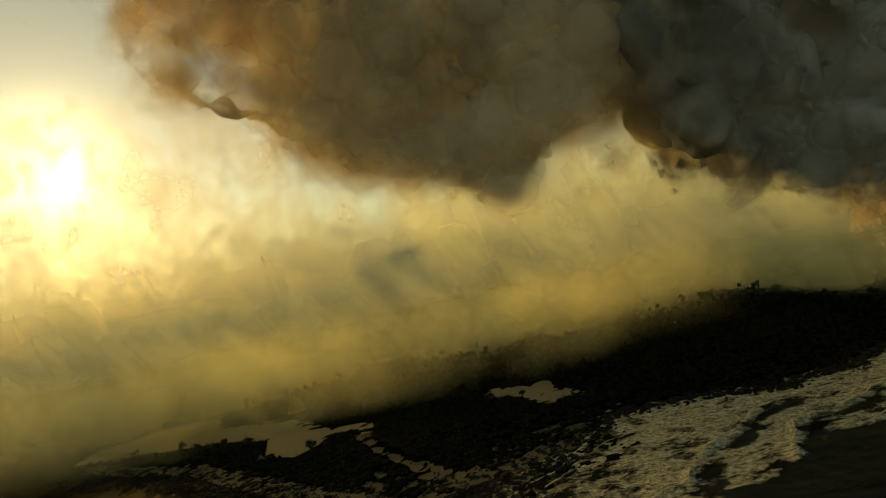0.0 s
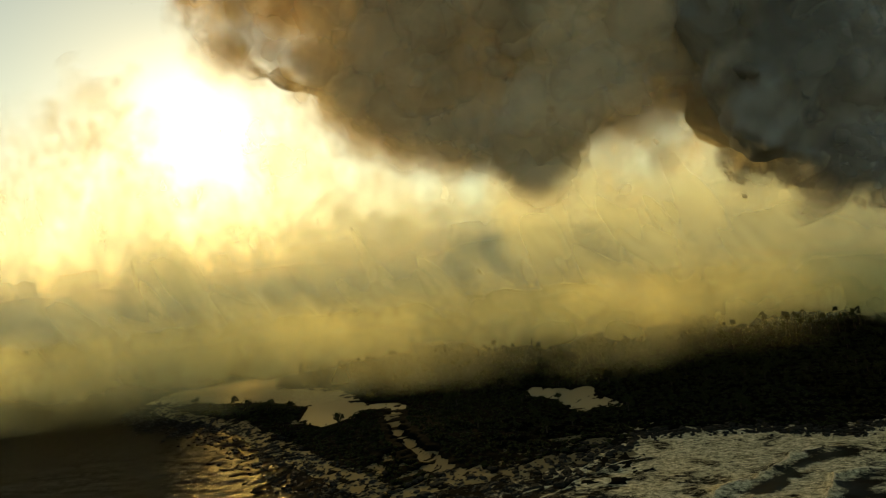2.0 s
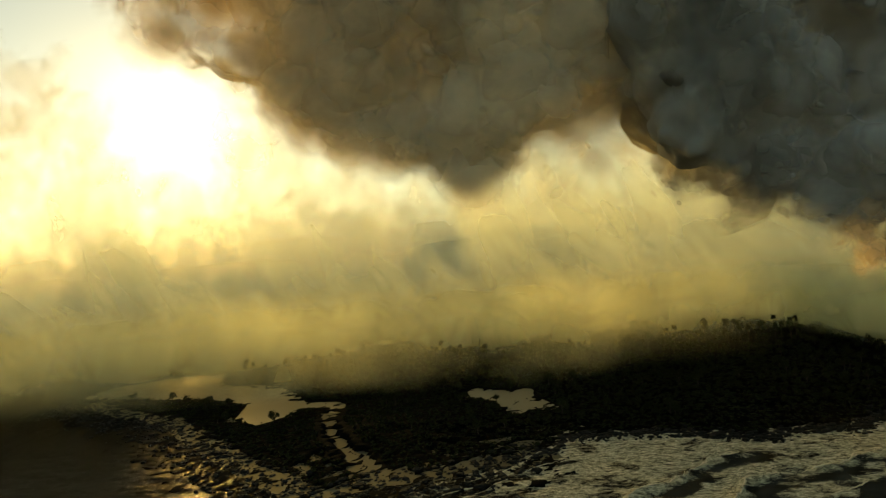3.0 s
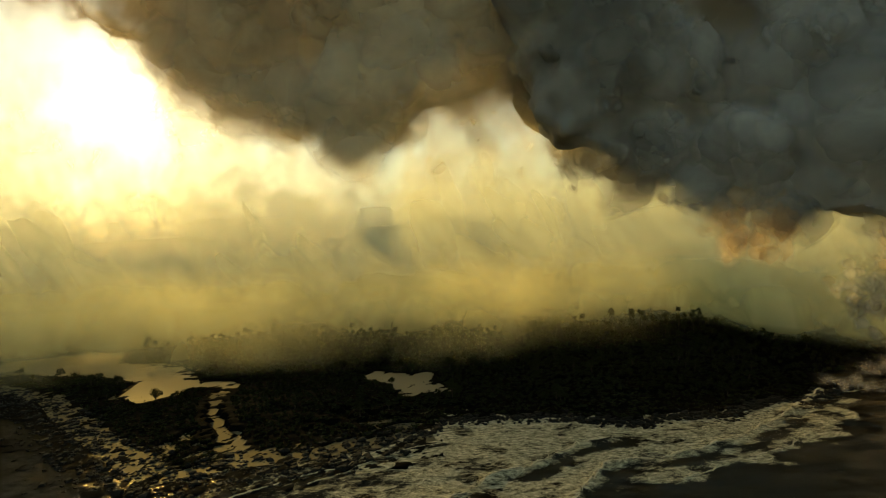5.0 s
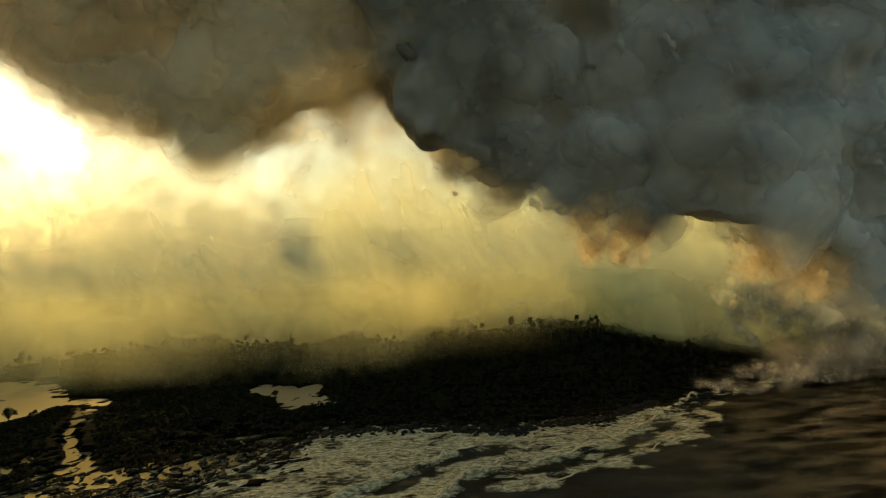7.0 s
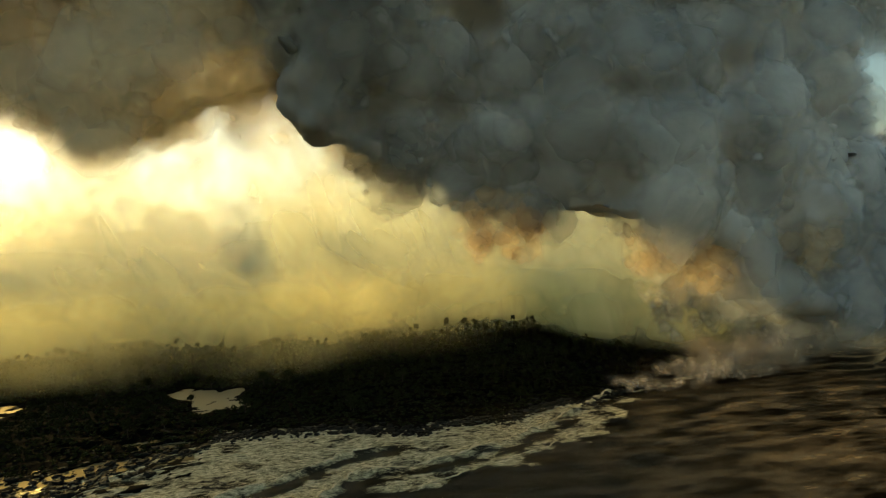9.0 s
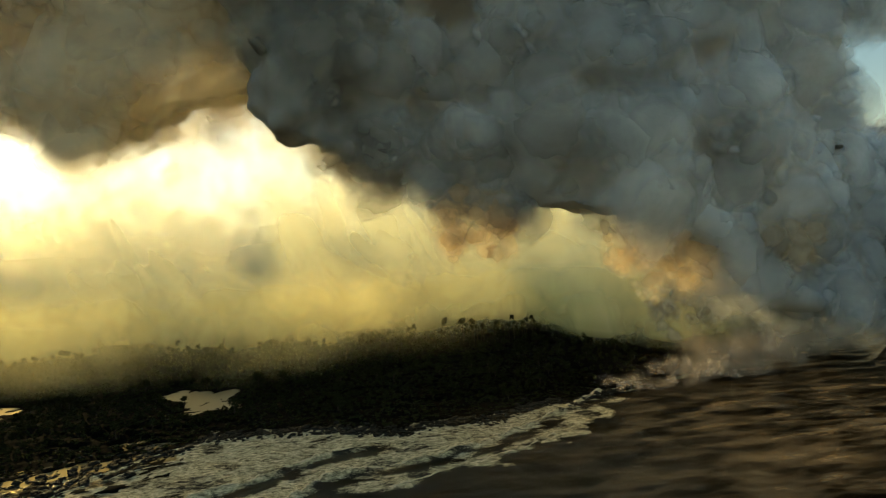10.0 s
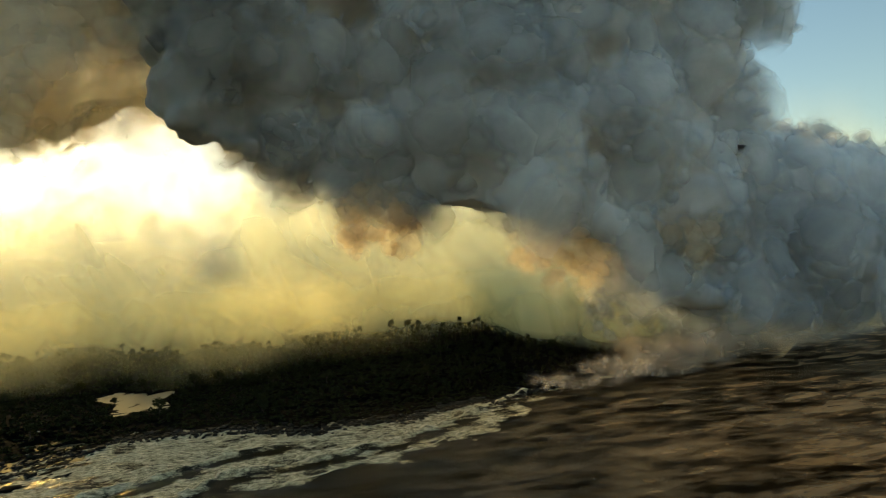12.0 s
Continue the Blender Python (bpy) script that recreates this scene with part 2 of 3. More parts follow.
# ---- plan of the coast ----
COAST_X = [-5000, -900, -500, -359, -276, -202, -156, -106, -60, -21, 10, 42, 74, 122, 133, 153, 190, 215, 253, 269, 285, 304, 338, 357, 370, 390, 424, 460, 560, 700, 1000, 5000]
COAST_Y = [3600, 1010, 790, 689, 620, 572, 516, 461, 411, 371, 391, 393, 406, 416, 438, 440, 437, 428, 410, 419, 423, 415, 434, 447, 428, 454, 460, 472, 510, 550, 630, 1800]
LAGOON = [(-390, 770), (-322, 801), (-266, 805), (-214, 715), (-166, 696), (-135, 671), (-99, 604), (-56, 592), (-49, 542), (-60, 540), (-68, 577), (-91, 580), (-102, 541), (-118, 534), (-148, 561), (-158, 616), (-209, 652), (-252, 663), (-390, 710)]
POND = [(61, 573), (66, 601), (93, 584), (108, 579), (121, 582), (125, 542), (140, 510), (127, 510), (114, 513), (105, 499), (99, 514), (90, 548)]
STREAM = [(-55, 552), (-53, 526), (-35, 476), (-10, 426), (14, 388)]


def fractal(x, y, scale, octaves=4, seed=0.0):
    return noise.fractal((x * scale + seed, y * scale - seed, seed * 0.37), 1.0, 2.0, octaves)


def inside(px, py, poly):
    hit = np.zeros(px.shape, bool)
    for (x0, y0), (x1, y1) in zip(poly, poly[1:] + poly[:1]):
        cross = ((y0 > py) != (y1 > py)) & (px < (x1 - x0) * (py - y0) / ((y1 - y0) or 1e-9) + x0)
        hit ^= cross
    return hit


def line_distance(px, py, line):
    best = np.full(px.shape, 1e9)
    for (x0, y0), (x1, y1) in zip(line, line[1:]):
        dx, dy = x1 - x0, y1 - y0
        s = np.clip(((px - x0) * dx + (py - y0) * dy) / (dx * dx + dy * dy), 0, 1)
        best = np.minimum(best, np.hypot(px - x0 - s * dx, py - y0 - s * dy))
    return best


COAST = list(zip(COAST_X, COAST_Y))


def coast_offset(px, py):
    """Metres inland of the shore line; negative at sea."""
    side = np.where(py > np.interp(px, COAST_X, COAST_Y), 1, -1)
    return side * line_distance(px, py, COAST)


def graded(low, high, step, far):
    inner = list(np.arange(low, high + step / 2, step))
    left, right, d = [], [], step
    while inner[-1] + sum(right) < far:
        d *= 1.3
        right.append(d)
        left.append(d)
    out = inner[:]
    for d in right:
        out.append(out[-1] + d)
    for d in left:
        out.insert(0, out[0] - d)
    return np.array(out)


def grid_mesh(name, xs, ys, zs, material):
    nx, ny = len(xs), len(ys)
    px, py = np.meshgrid(xs, ys)
    verts = np.stack([px.ravel(), py.ravel(), zs.ravel()], -1)
    i = (np.arange(ny - 1)[:, None] * nx + np.arange(nx - 1)[None]).ravel()
    faces = np.stack([i, i + 1, i + nx + 1, i + nx], -1)
    me = bpy.data.meshes.new(name)
    me.from_pydata(verts.tolist(), [], faces.tolist())
    me.materials.append(material)
    me.shade_smooth()
    return new(name, me)


def ground_height(px, py):
    d = coast_offset(px, py)
    rough = np.array([fractal(x, y, 0.09, 4, 3.0) for x, y in zip(px.ravel(), py.ravel())]).reshape(px.shape)
    broad = np.array([fractal(x, y, 0.011, 3, 7.0) for x, y in zip(px.ravel(), py.ravel())]).reshape(px.shape)
    d = d + 7 * rough
    land = 0.5 + np.clip(d, 0, 330) * 0.050 + np.clip(d - 330, 0, 1500) * 0.012 + broad * np.clip(d / 60, 0, 1) * 2.5 + rough * 0.7
    sea = np.maximum(-5, d * 0.12 - 0.25)
    # shallows full of rocks off the western shore
    shallow = np.clip(1 - np.abs(d + 22) / 34, 0, 1) * (px < 130) * (px > -420)
    rocks = np.where(rough > 0.10 + 0.25 * (1 - shallow), 0.5, -0.6)
    h = np.where(d > 0, land, np.where(shallow > 0, np.maximum(sea, rocks), sea))
    for poly in (LAGOON, POND):
        near = line_distance(px, py, poly + poly[:1])
        h = np.where(d > 0, np.minimum(h, 0.5 + np.maximum(near - 8, 0) * 0.07 + 0.4 * rough), h)
    pools = np.clip(1 - np.hypot((px - 92) / 62, (py - 452) / 52), 0, 1) + 0.8 * np.clip(1 - np.hypot((px + 30) / 60, (py - 405) / 40), 0, 1)
    h = np.where((d > 0) & (pools > 0) & (rough > 0.34 - 0.5 * pools), np.minimum(h, -0.4), h)
    for poly in (LAGOON, POND):
        wet = inside(px + 15 * rough + 3 * broad, py + 13 * rough, poly)
        h = np.where(wet, -1.2, h)
    wet = line_distance(px, py, STREAM) + 6 * rough < 5.5
    return np.where(wet & (d > -5), np.where(rough > 0.10, 0.4, -0.8), h)


gx, gy = graded(-440, 560, 2.6, 4600), graded(330, 830, 2.6, 4600)
GZ = ground_height(*np.meshgrid(gx, gy))
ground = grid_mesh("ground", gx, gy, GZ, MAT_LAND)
tagged(ground, "dark lava and scrub land sloping down to the shore", "ground", kind="structure")


def ground_at(x, y):
    i, j = np.searchsorted(gx, x), np.searchsorted(gy, y)
    return float(GZ[min(j, len(gy) - 1), min(i, len(gx) - 1)])


# ---- sea with its breakers ----
CREST_A = [(-15, 302), (45, 347), (72, 362), (92, 382), (119, 417), (143, 424), (182, 428), (212, 422)]
CREST_B = [(126, 302), (143, 325), (159, 341), (178, 346), (193, 361), (207, 375), (234, 383)]
CREST_C = [(186, 300), (206, 330), (216, 343), (236, 350), (258, 353), (295, 367), (326, 390), (360, 419), (399, 453)]
FOAM_EDGE = [(-500, 560), (-200, 300), (-60, 240), (60, 250), (150, 280), (230, 309), (266, 314), (296, 335), (334, 343), (364, 376), (387, 407), (422, 442), (470, 465), (5000, 1700)]

sx, sy = graded(-330, 560, 1.5, 4600), graded(200, 480, 1.5, 4600)
PX, PY = np.meshgrid(sx, sy)
ripple = np.array([fractal(x, y * 1.8, 0.035, 4, 11.0) for x, y in zip(PX.ravel(), PY.ravel())]).reshape(PX.shape)
fine = np.array([fractal(x, y, 0.14, 3, 5.0) for x, y in zip(PX.ravel(), PY.ravel())]).reshape(PX.shape)
shore = coast_offset(PX, PY)
calm = np.clip(-shore / 40, 0.12, 1)
SZ = ripple * 0.9 * calm + fine * 0.22 * calm
out_edge = np.interp(PX, [p[0] for p in FOAM_EDGE], [p[1] for p in FOAM_EDGE])
FOAM = np.clip((PY - out_edge + 26 * ripple) / 16, 0, 1) * np.clip((-shore + 30) / 10, 0, 1) * (0.55 + 0.5 * np.clip((PX - 40) / 120, 0, 1))
FOAM = np.where(PX < 20, FOAM * np.clip(1 - (20 - PX) / 160, 0.25, 1), FOAM)
bend_x, bend_y = 5 * fine + 7 * ripple, 5 * ripple
for crest, high in ((CREST_A, 0.5), (CREST_B, 1.8), (CREST_C, 2.0)):
    d = line_distance(PX + bend_x, PY + bend_y, crest)
    broken = np.clip(0.75 + 1.1 * ripple + 0.5 * fine, 0.15, 1)
    SZ += high * np.exp(-(d / 2.6) ** 2) * broken
    FOAM = np.maximum(FOAM, 1.5 * np.exp(-(d / 1.7) ** 2) * broken)
for crest in (CREST_B, CREST_C):
    # smooth dark face on the seaward side of a breaker
    d = line_distance(PX + bend_x - 5, PY + bend_y + 9, crest)
    FOAM *= 1 - 0.85 * np.exp(-(d / 6.0) ** 2) * np.clip(0.75 + 1.5 * ripple, 0, 1)
FOAM *= np.array([min(1.15, max(0.62, 0.95 + 0.7 * fractal(x, y * 1.6, 0.06, 3, 21.0))) for x, y in zip(PX.ravel(), PY.ravel())]).reshape(PX.shape)
sea = grid_mesh("sea", sx, sy, SZ, MAT_SEA)
layer = sea.data.attributes.new("foam", "FLOAT", "POINT")
layer.data.foreach_set("value", FOAM.ravel().astype(np.float32))
tagged(sea, "dark sea with pale surf breaking along the shore", "sea", kind="structure")


def still_water(name, poly, label, grow=6):
    cx, cy = np.mean(poly, 0)
    verts = [(cx + (x - cx) * (1 + grow / max(40, math.hypot(x - cx, y - cy))), cy + (y - cy) * (1 + grow / max(40, math.hypot(x - cx, y - cy))), 0.12) for x, y in poly]
    bm = bmesh.new()
    bm.faces.new([bm.verts.new(v) for v in verts])
    bmesh.ops.triangulate(bm, faces=bm.faces)
    me = bpy.data.meshes.new(name)
    bm.to_mesh(me)
    bm.free()
    me.materials.append(MAT_POND)
    return tagged(new(name, me), label, "water", kind="structure")


still_water("water_lagoon", LAGOON, "still shallow lagoon reflecting the bright smoke")
still_water("water_pond", POND, "small still pond among the trees")


def water_strip(name, line, left, right, z, label):
    """A sheet of still water along a line in plan."""
    verts, faces = [], []
    for i, (x, y) in enumerate(line):
        (x0, y0), (x1, y1) = line[max(i - 1, 0)], line[min(i + 1, len(line) - 1)]
        run = math.hypot(x1 - x0, y1 - y0)
        nx, ny = -(y1 - y0) / run, (x1 - x0) / run
        verts += [(x + nx * left, y + ny * left, z), (x - nx * right, y - ny * right, z)]
        if i:
            faces.append((2 * i - 2, 2 * i - 1, 2 * i + 1, 2 * i))
    return tagged(mesh_object(name, verts, faces, MAT_SHALLOW), label, "water", kind="structure")


water_strip("water_stream", STREAM, 13, 13, 0.14, "shallow stream winding from the lagoon to the sea")
water_strip("water_shallows", [p for p in COAST if -400 < p[0] < 130], 34, 20, 0.2, "golden shallows full of black lava rocks")


def sea_at(x, y):
    return float(SZ[min(np.searchsorted(sy, y), len(sy) - 1), min(np.searchsorted(sx, x), len(sx) - 1)])


MAT_CREST = solid_material("crest_foam", [(0.3, (0.62, 0.50, 0.30)), (0.7, (0.92, 0.78, 0.52))], 0.5, roughness=0.9, bump=0.6, bump_scale=1.5)


def surf_crest(line, size, seed):
    """The tumbling lip of a breaker: a ragged roll of foam along a line, broken here and there."""
    verts, faces, last = [], [], None
    for (x0, y0), (x1, y1) in zip(line, line[1:]):
        n = max(2, int(math.hypot(x1 - x0, y1 - y0) / 1.1))
        for k in range(n):
            x, y = x0 + (x1 - x0) * k / n, y0 + (y1 - y0) * k / n
            dx, dy = x1 - x0, y1 - y0
            run = math.hypot(dx, dy)
            off = 3.2 * fractal(x, y, 0.035, 3, seed) + 1.0 * fractal(x, y, 0.3, 2, seed)
            x, y = x - dy / run * off, y + dx / run * off
            r = size * (0.5 + 0.9 * fractal(x, y, 0.09, 3, seed + 4)) * (0.8 + 0.5 * noise.noise((x, y, seed)))
            if r < 0.12 * size:
                last = None
                continue
            z, base = sea_at(x, y), len(verts)
            for a in range(6):
                c, s = math.cos(a * math.pi / 3), math.sin(a * math.pi / 3)
                wob = 1 + 0.35 * noise.noise((x * 1.7, y * 1.7, a + seed))
                verts.append((x - dy / run * c * r * 1.3 * wob, y + dx / run * c * r * 1.3 * wob, z + 0.2 + s * r * wob))
            if last is not None:
                for a in range(6):
                    faces.append((last + a, last + (a + 1) % 6, base + (a + 1) % 6, base + a))
            last = base
    return tagged(mesh_object("surf_crest", verts, faces, MAT_CREST), "white foaming crest of a breaking wave", "wave", kind="stuff")


surf_crest(CREST_A, 0.5, 1.0)
surf_crest(CREST_B, 0.7, 2.0)
surf_crest(CREST_C, 0.8, 3.0)
surf_crest([(59, 343), (92, 371), (117, 388), (166, 408), (200, 415)], 0.45, 4.0)
surf_crest([(240, 318), (262, 330), (285, 340), (310, 350), (338, 372)], 0.5, 5.0)


# ---- trees ----
def tube(bm, points, radii, sides=6):
    rings = []
    for p, r in zip(points, radii):
        rings.append([bm.verts.new((p[0] + r * math.cos(2 * math.pi * i / sides), p[1] + r * math.sin(2 * math.pi * i / sides), p[2])) for i in range(sides)])
    for a, b in zip(rings, rings[1:]):
        for i in range(sides):
            bm.faces.new((a[i], a[(i + 1) % sides], b[(i + 1) % sides], b[i]))
    bm.faces.new(rings[-1])


def part(name, bm, material, parent, label=""):
    me = bpy.data.meshes.new(name)
    bm.to_mesh(me)
    bm.free()
    me.materials.append(material)
    ob = new(name, me)
    ob.parent = parent
    return tagged(ob, label)


def palm(seed, high):
    r = random.Random(seed)
    root = new("palm_tree")
    bm = bmesh.new()
    bend = (r.uniform(-1, 1) * high * 0.10, r.uniform(-1, 1) * high * 0.10)
    pts = [(bend[0] * f * f, bend[1] * f * f, high * f - 0.3) for f in (0, 0.08, 0.3, 0.55, 0.8, 1.0)]
    tube(bm, pts, [0.45, 0.32, 0.25, 0.22, 0.2, 0.24])
    part("trunk", bm, MAT_BARK, root)
    bm = bmesh.new()
    top = Vector(pts[-1])
    for i in range(16):
        a = i * 2.4 + r.uniform(-0.2, 0.2)
        rise = r.uniform(-0.5, 1.1)
        length = high * r.uniform(0.14, 0.21)
        side = Vector((-math.sin(a), math.cos(a), 0))
        rows = []
        for k in range(6):
            f = k / 5
            p = top + Vector((math.cos(a), math.sin(a), 0)) * length * f * (1 - 0.15 * f) + Vector((0, 0, length * (rise * f - 1.15 * f * f)))
            w = 0.85 * (math.sin(math.pi * (0.08 + 0.9 * f)) + 0.1)
            rows.append([bm.verts.new(p + side * w - Vector((0, 0, w * 0.7))), bm.verts.new(p), bm.verts.new(p - side * w - Vector((0, 0, w * 0.7)))])
        for u, v in zip(rows, rows[1:]):
            bm.faces.new((u[0], u[1], v[1], v[0]))
            bm.faces.new((u[1], u[2], v[2], v[1]))
    part("crown", bm, MAT_LEAF, root)
    return tagged(root, "tall coconut palm, dark against the smoke", "palm tree", "palms over the woods")


def leaf_cloud(r, centre, radius, count, size):
    """Small folded leaf clumps scattered through a ball."""
    verts, faces = [], []
    for _ in range(count):
        d = Vector((r.gauss(0, 1), r.gauss(0, 1), r.gauss(0, 1))).normalized() * radius * r.random() ** 0.4
        p = Vector(centre) + Vector((d.x, d.y, d.z * 0.75))
        u = Vector((r.gauss(0, 1), r.gauss(0, 1), r.gauss(0, 0.6))).normalized() * size * r.uniform(0.6, 1.3)
        v = u.orthogonal().normalized() * size * r.uniform(0.4, 0.9)
        n = len(verts)
        verts += [p - u, p + v, p + u, p - v * 0.8]
        faces += [(n, n + 1, n + 2), (n, n + 2, n + 3)]
    return verts, faces


def broadleaf(seed, high):
    r = random.Random(seed)
    root = new("broadleaf_tree")
    bm = bmesh.new()
    tube(bm, [(0, 0, -0.4), (0.1, 0, high * 0.25), (0.2, 0.1, high * 0.5), (0.1, 0.2, high * 0.75)], [0.5, 0.36, 0.28, 0.12])
    for i in range(5):
        a = i * 1.3 + r.uniform(-0.3, 0.3)
        reach = high * r.uniform(0.2, 0.34)
        tube(bm, [(0.1, 0, high * 0.32), (math.cos(a) * reach * 0.5, math.sin(a) * reach * 0.5, high * 0.5), (math.cos(a) * reach, math.sin(a) * reach, high * 0.68)], [0.2, 0.14, 0.05], 5)
    part("trunk", bm, MAT_BARK, root)
    verts, faces = [], []
    for i in range(8):
        a = i * 0.9 + r.random()
        reach = high * r.uniform(0.05, 0.36)
        c = (math.cos(a) * reach, math.sin(a) * reach, high * r.uniform(0.5, 0.86))
        v, f = leaf_cloud(r, c, high * r.uniform(0.13, 0.22), 60, 0.55)
        faces += [tuple(i + len(verts) for i in q) for q in f]
        verts += v
    mesh_object("crown", verts, faces, MAT_LEAF, root, smooth=False)
    return tagged(root, "dense dark broadleaf tree in the coastal woods", "tree", "woods behind the shore")


def tree_allowed(x, y, margin=14):
    p, q = np.array([float(x)]), np.array([float(y)])
    if coast_offset(p, q)[0] < margin:
        return False
    if inside(p, q, LAGOON)[0] or inside(p, q, POND)[0] or line_distance(p, q, STREAM)[0] < 9:
        return False
    return ground_at(x, y) > 0.4


rng = random.Random(9)
kinds = [palm(31 + i, h) for i, h in enumerate((15.0, 17.5, 20.0, 13.0))]
broad = [broadleaf(61 + i, h) for i, h in enumerate((9.0, 11.0, 7.5))]
spots = [(-44, 735), (51, 702), (104, 652), (270, 660), (-30, 728), (55, 708), (70, 688), (80, 698)]
RIDGE = ([-300, -60, 60, 130, 300, 450, 600], [752, 745, 716, 676, 676, 686, 740])
while len(spots) < 150:
    x = rng.uniform(-210, 420)
    y = np.interp(x, *RIDGE) - abs(rng.gauss(0, 26))
    if tree_allowed(x, y):
        spots.append((x, y))
for i, (x, y) in enumerate(spots):
    m = pose(x, y, ground_at(x, y), 0, 0, rng.uniform(0, 360)) @ Matrix.Scale(rng.uniform(0.85, 1.15), 4)
    if i < 4:
        kinds[i].matrix_basis = m
    else:
        t = copy_thing(kinds[rng.randrange(4)], m)
        t.scale = [rng.uniform(0.9, 1.25)] * 3
placed = 0
while placed < 170:
    x, y = rng.uniform(-330, 460), rng.uniform(440, 720)
    if not tree_allowed(x, y) or (y < 520 and rng.random() < 0.6):
        continue
    m = pose(x, y, ground_at(x, y), 0, 0, rng.uniform(0, 360))
    if placed < 3:
        broad[placed].matrix_basis = m
    else:
        t = copy_thing(broad[rng.randrange(3)], m)
        t.scale = [rng.uniform(0.7, 1.2)] * 3
    placed += 1

# the rest of the woods, past counting
def open_land(px, py, margin):
    ok = coast_offset(px, py) > margin
    for poly in (LAGOON, POND):
        for sx_, sy_ in ((0, 0), (4, 0), (-4, 0), (0, 4), (0, -6)):
            ok &= ~inside(px + sx_, py + sy_, poly)
    return ok & (line_distance(px, py, STREAM) > 12)


gen = np.random.default_rng(9)
wx, wy = gen.uniform(-700, 950, 14000), 470 + 900 * gen.random(14000) ** 1.6
keep = open_land(wx, wy, 24) & ~((wx < 60) & (wy < 600) & (gen.random(14000) < 0.1))
wx, wy = wx[keep][:6500], wy[keep][:6500]
wz = np.array([ground_at(x, y) for x, y in zip(wx, wy)])
high = gen.uniform(4.0, 9.5, len(wx)) * np.interp(wy, [480, 600, 660, 760, 860], [0.32, 0.75, 0.95, 1.0, 1.1]) * np.where((wx < 60) & (wy < 600), 0.45, 1.0)
LEAVES = 34
d = gen.normal(size=(len(wx), LEAVES, 3))
d /= np.linalg.norm(d, axis=-1, keepdims=True)
d *= gen.random((len(wx), LEAVES, 1)) ** 0.4 * (high * 0.6)[:, None, None]
c = np.stack([wx, wy, wz + high * 0.5], -1)[:, None] + d * (1, 1, 0.85)
u = gen.normal(size=c.shape)
u *= gen.uniform(0.6, 1.3, (len(wx), LEAVES, 1)) / np.linalg.norm(u, axis=-1, keepdims=True)
v = np.cross(u, gen.normal(size=c.shape))
v *= gen.uniform(0.4, 0.9, (len(wx), LEAVES, 1)) / np.linalg.norm(v, axis=-1, keepdims=True)
corners = np.stack([c - u, c + v, c + u, c - v * 0.8], 2).reshape(-1, 3)
quads = np.arange(len(corners)).reshape(-1, 4)
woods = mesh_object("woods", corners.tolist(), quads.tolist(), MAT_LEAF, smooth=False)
tagged(woods, "dark tangled woods covering the land", "woods", kind="stuff")

# low scrub on the open lava
bx, by = gen.uniform(-340, 400, 16000), gen.uniform(370, 640, 16000)
keep = open_land(bx, by, 3)
bx, by = bx[keep][:7500], by[keep][:7500]
bz = np.array([ground_at(x, y) for x, y in zip(bx, by)])
size = gen.uniform(0.6, 1.7, len(bx))
TWIGS = 12
c = np.stack([bx, by, bz + size * 0.3], -1)[:, None] + gen.normal(size=(len(bx), TWIGS, 3)) * (size * 0.6)[:, None, None] * (1, 1, 0.5)
u = gen.normal(size=c.shape) * (0.55, 0.55, 0.35)
v = np.cross(u, gen.normal(size=c.shape))
v *= 0.5 / np.linalg.norm(v, axis=-1, keepdims=True)
corners = np.stack([c - u, c + v, c + u, c - v * 0.8], 2).reshape(-1, 3)
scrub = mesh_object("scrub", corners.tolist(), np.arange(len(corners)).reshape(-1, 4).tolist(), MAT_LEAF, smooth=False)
tagged(scrub, "low dark scrub scattered over the lava", "scrub", kind="stuff")

# rocks in the shallows and along the shore
cube = [Vector(v) for v in ((-1, -1, -0.6), (1, -1, -0.6), (1, 1, -0.6), (-1, 1, -0.6), (-0.6, -0.6, 0.6), (0.7, -0.5, 0.5), (0.5, 0.7, 0.7), (-0.7, 0.5, 0.45))]
sides = ((0, 1, 5, 4), (1, 2, 6, 5), (2, 3, 7, 6), (3, 0, 4, 7), (4, 5, 6, 7))
verts, faces = [], []
count = 0
while count < 4200:
    x = rng.uniform(-400, 440)
    y = np.interp(x, COAST_X, COAST_Y) + rng.gauss(-6, 16 if x < 110 else 5) - (rng.random() * 45 if x < 90 else 0)
    r = rng.uniform(0.5, 1.6) * (1 if rng.random() < 0.85 else 2.0)
    turn = Matrix.Rotation(rng.uniform(0, 6.28), 3, "Z")
    n = len(verts)
    for v in cube:
        p = turn @ Vector((v.x * r * rng.uniform(0.7, 1.3), v.y * r * rng.uniform(0.6, 1.2), v.z * r * 0.8 * rng.uniform(0.7, 1.2)))
        verts.append((x + p.x, y + p.y, 0.1 + p.z))
    faces += [tuple(i + n for i in s) for s in sides]
    count += 1
rocks = mesh_object("shore_rocks", verts, faces, MAT_ROCK, smooth=False)
tagged(rocks, "black lava rocks scattered in the shallows", "rocks", kind="stuff")


def boulder_mesh(seed):
    r = random.Random(seed)
    bm = bmesh.new()
    bmesh.ops.create_icosphere(bm, subdivisions=1, radius=1.0)
    for v in bm.verts:
        v.co *= r.uniform(0.72, 1.2)
        v.co.z *= 0.62
    me = bpy.data.meshes.new("lava_boulder")
    bm.to_mesh(me)
    bm.free()
    me.materials.append(MAT_ROCK)
    return me


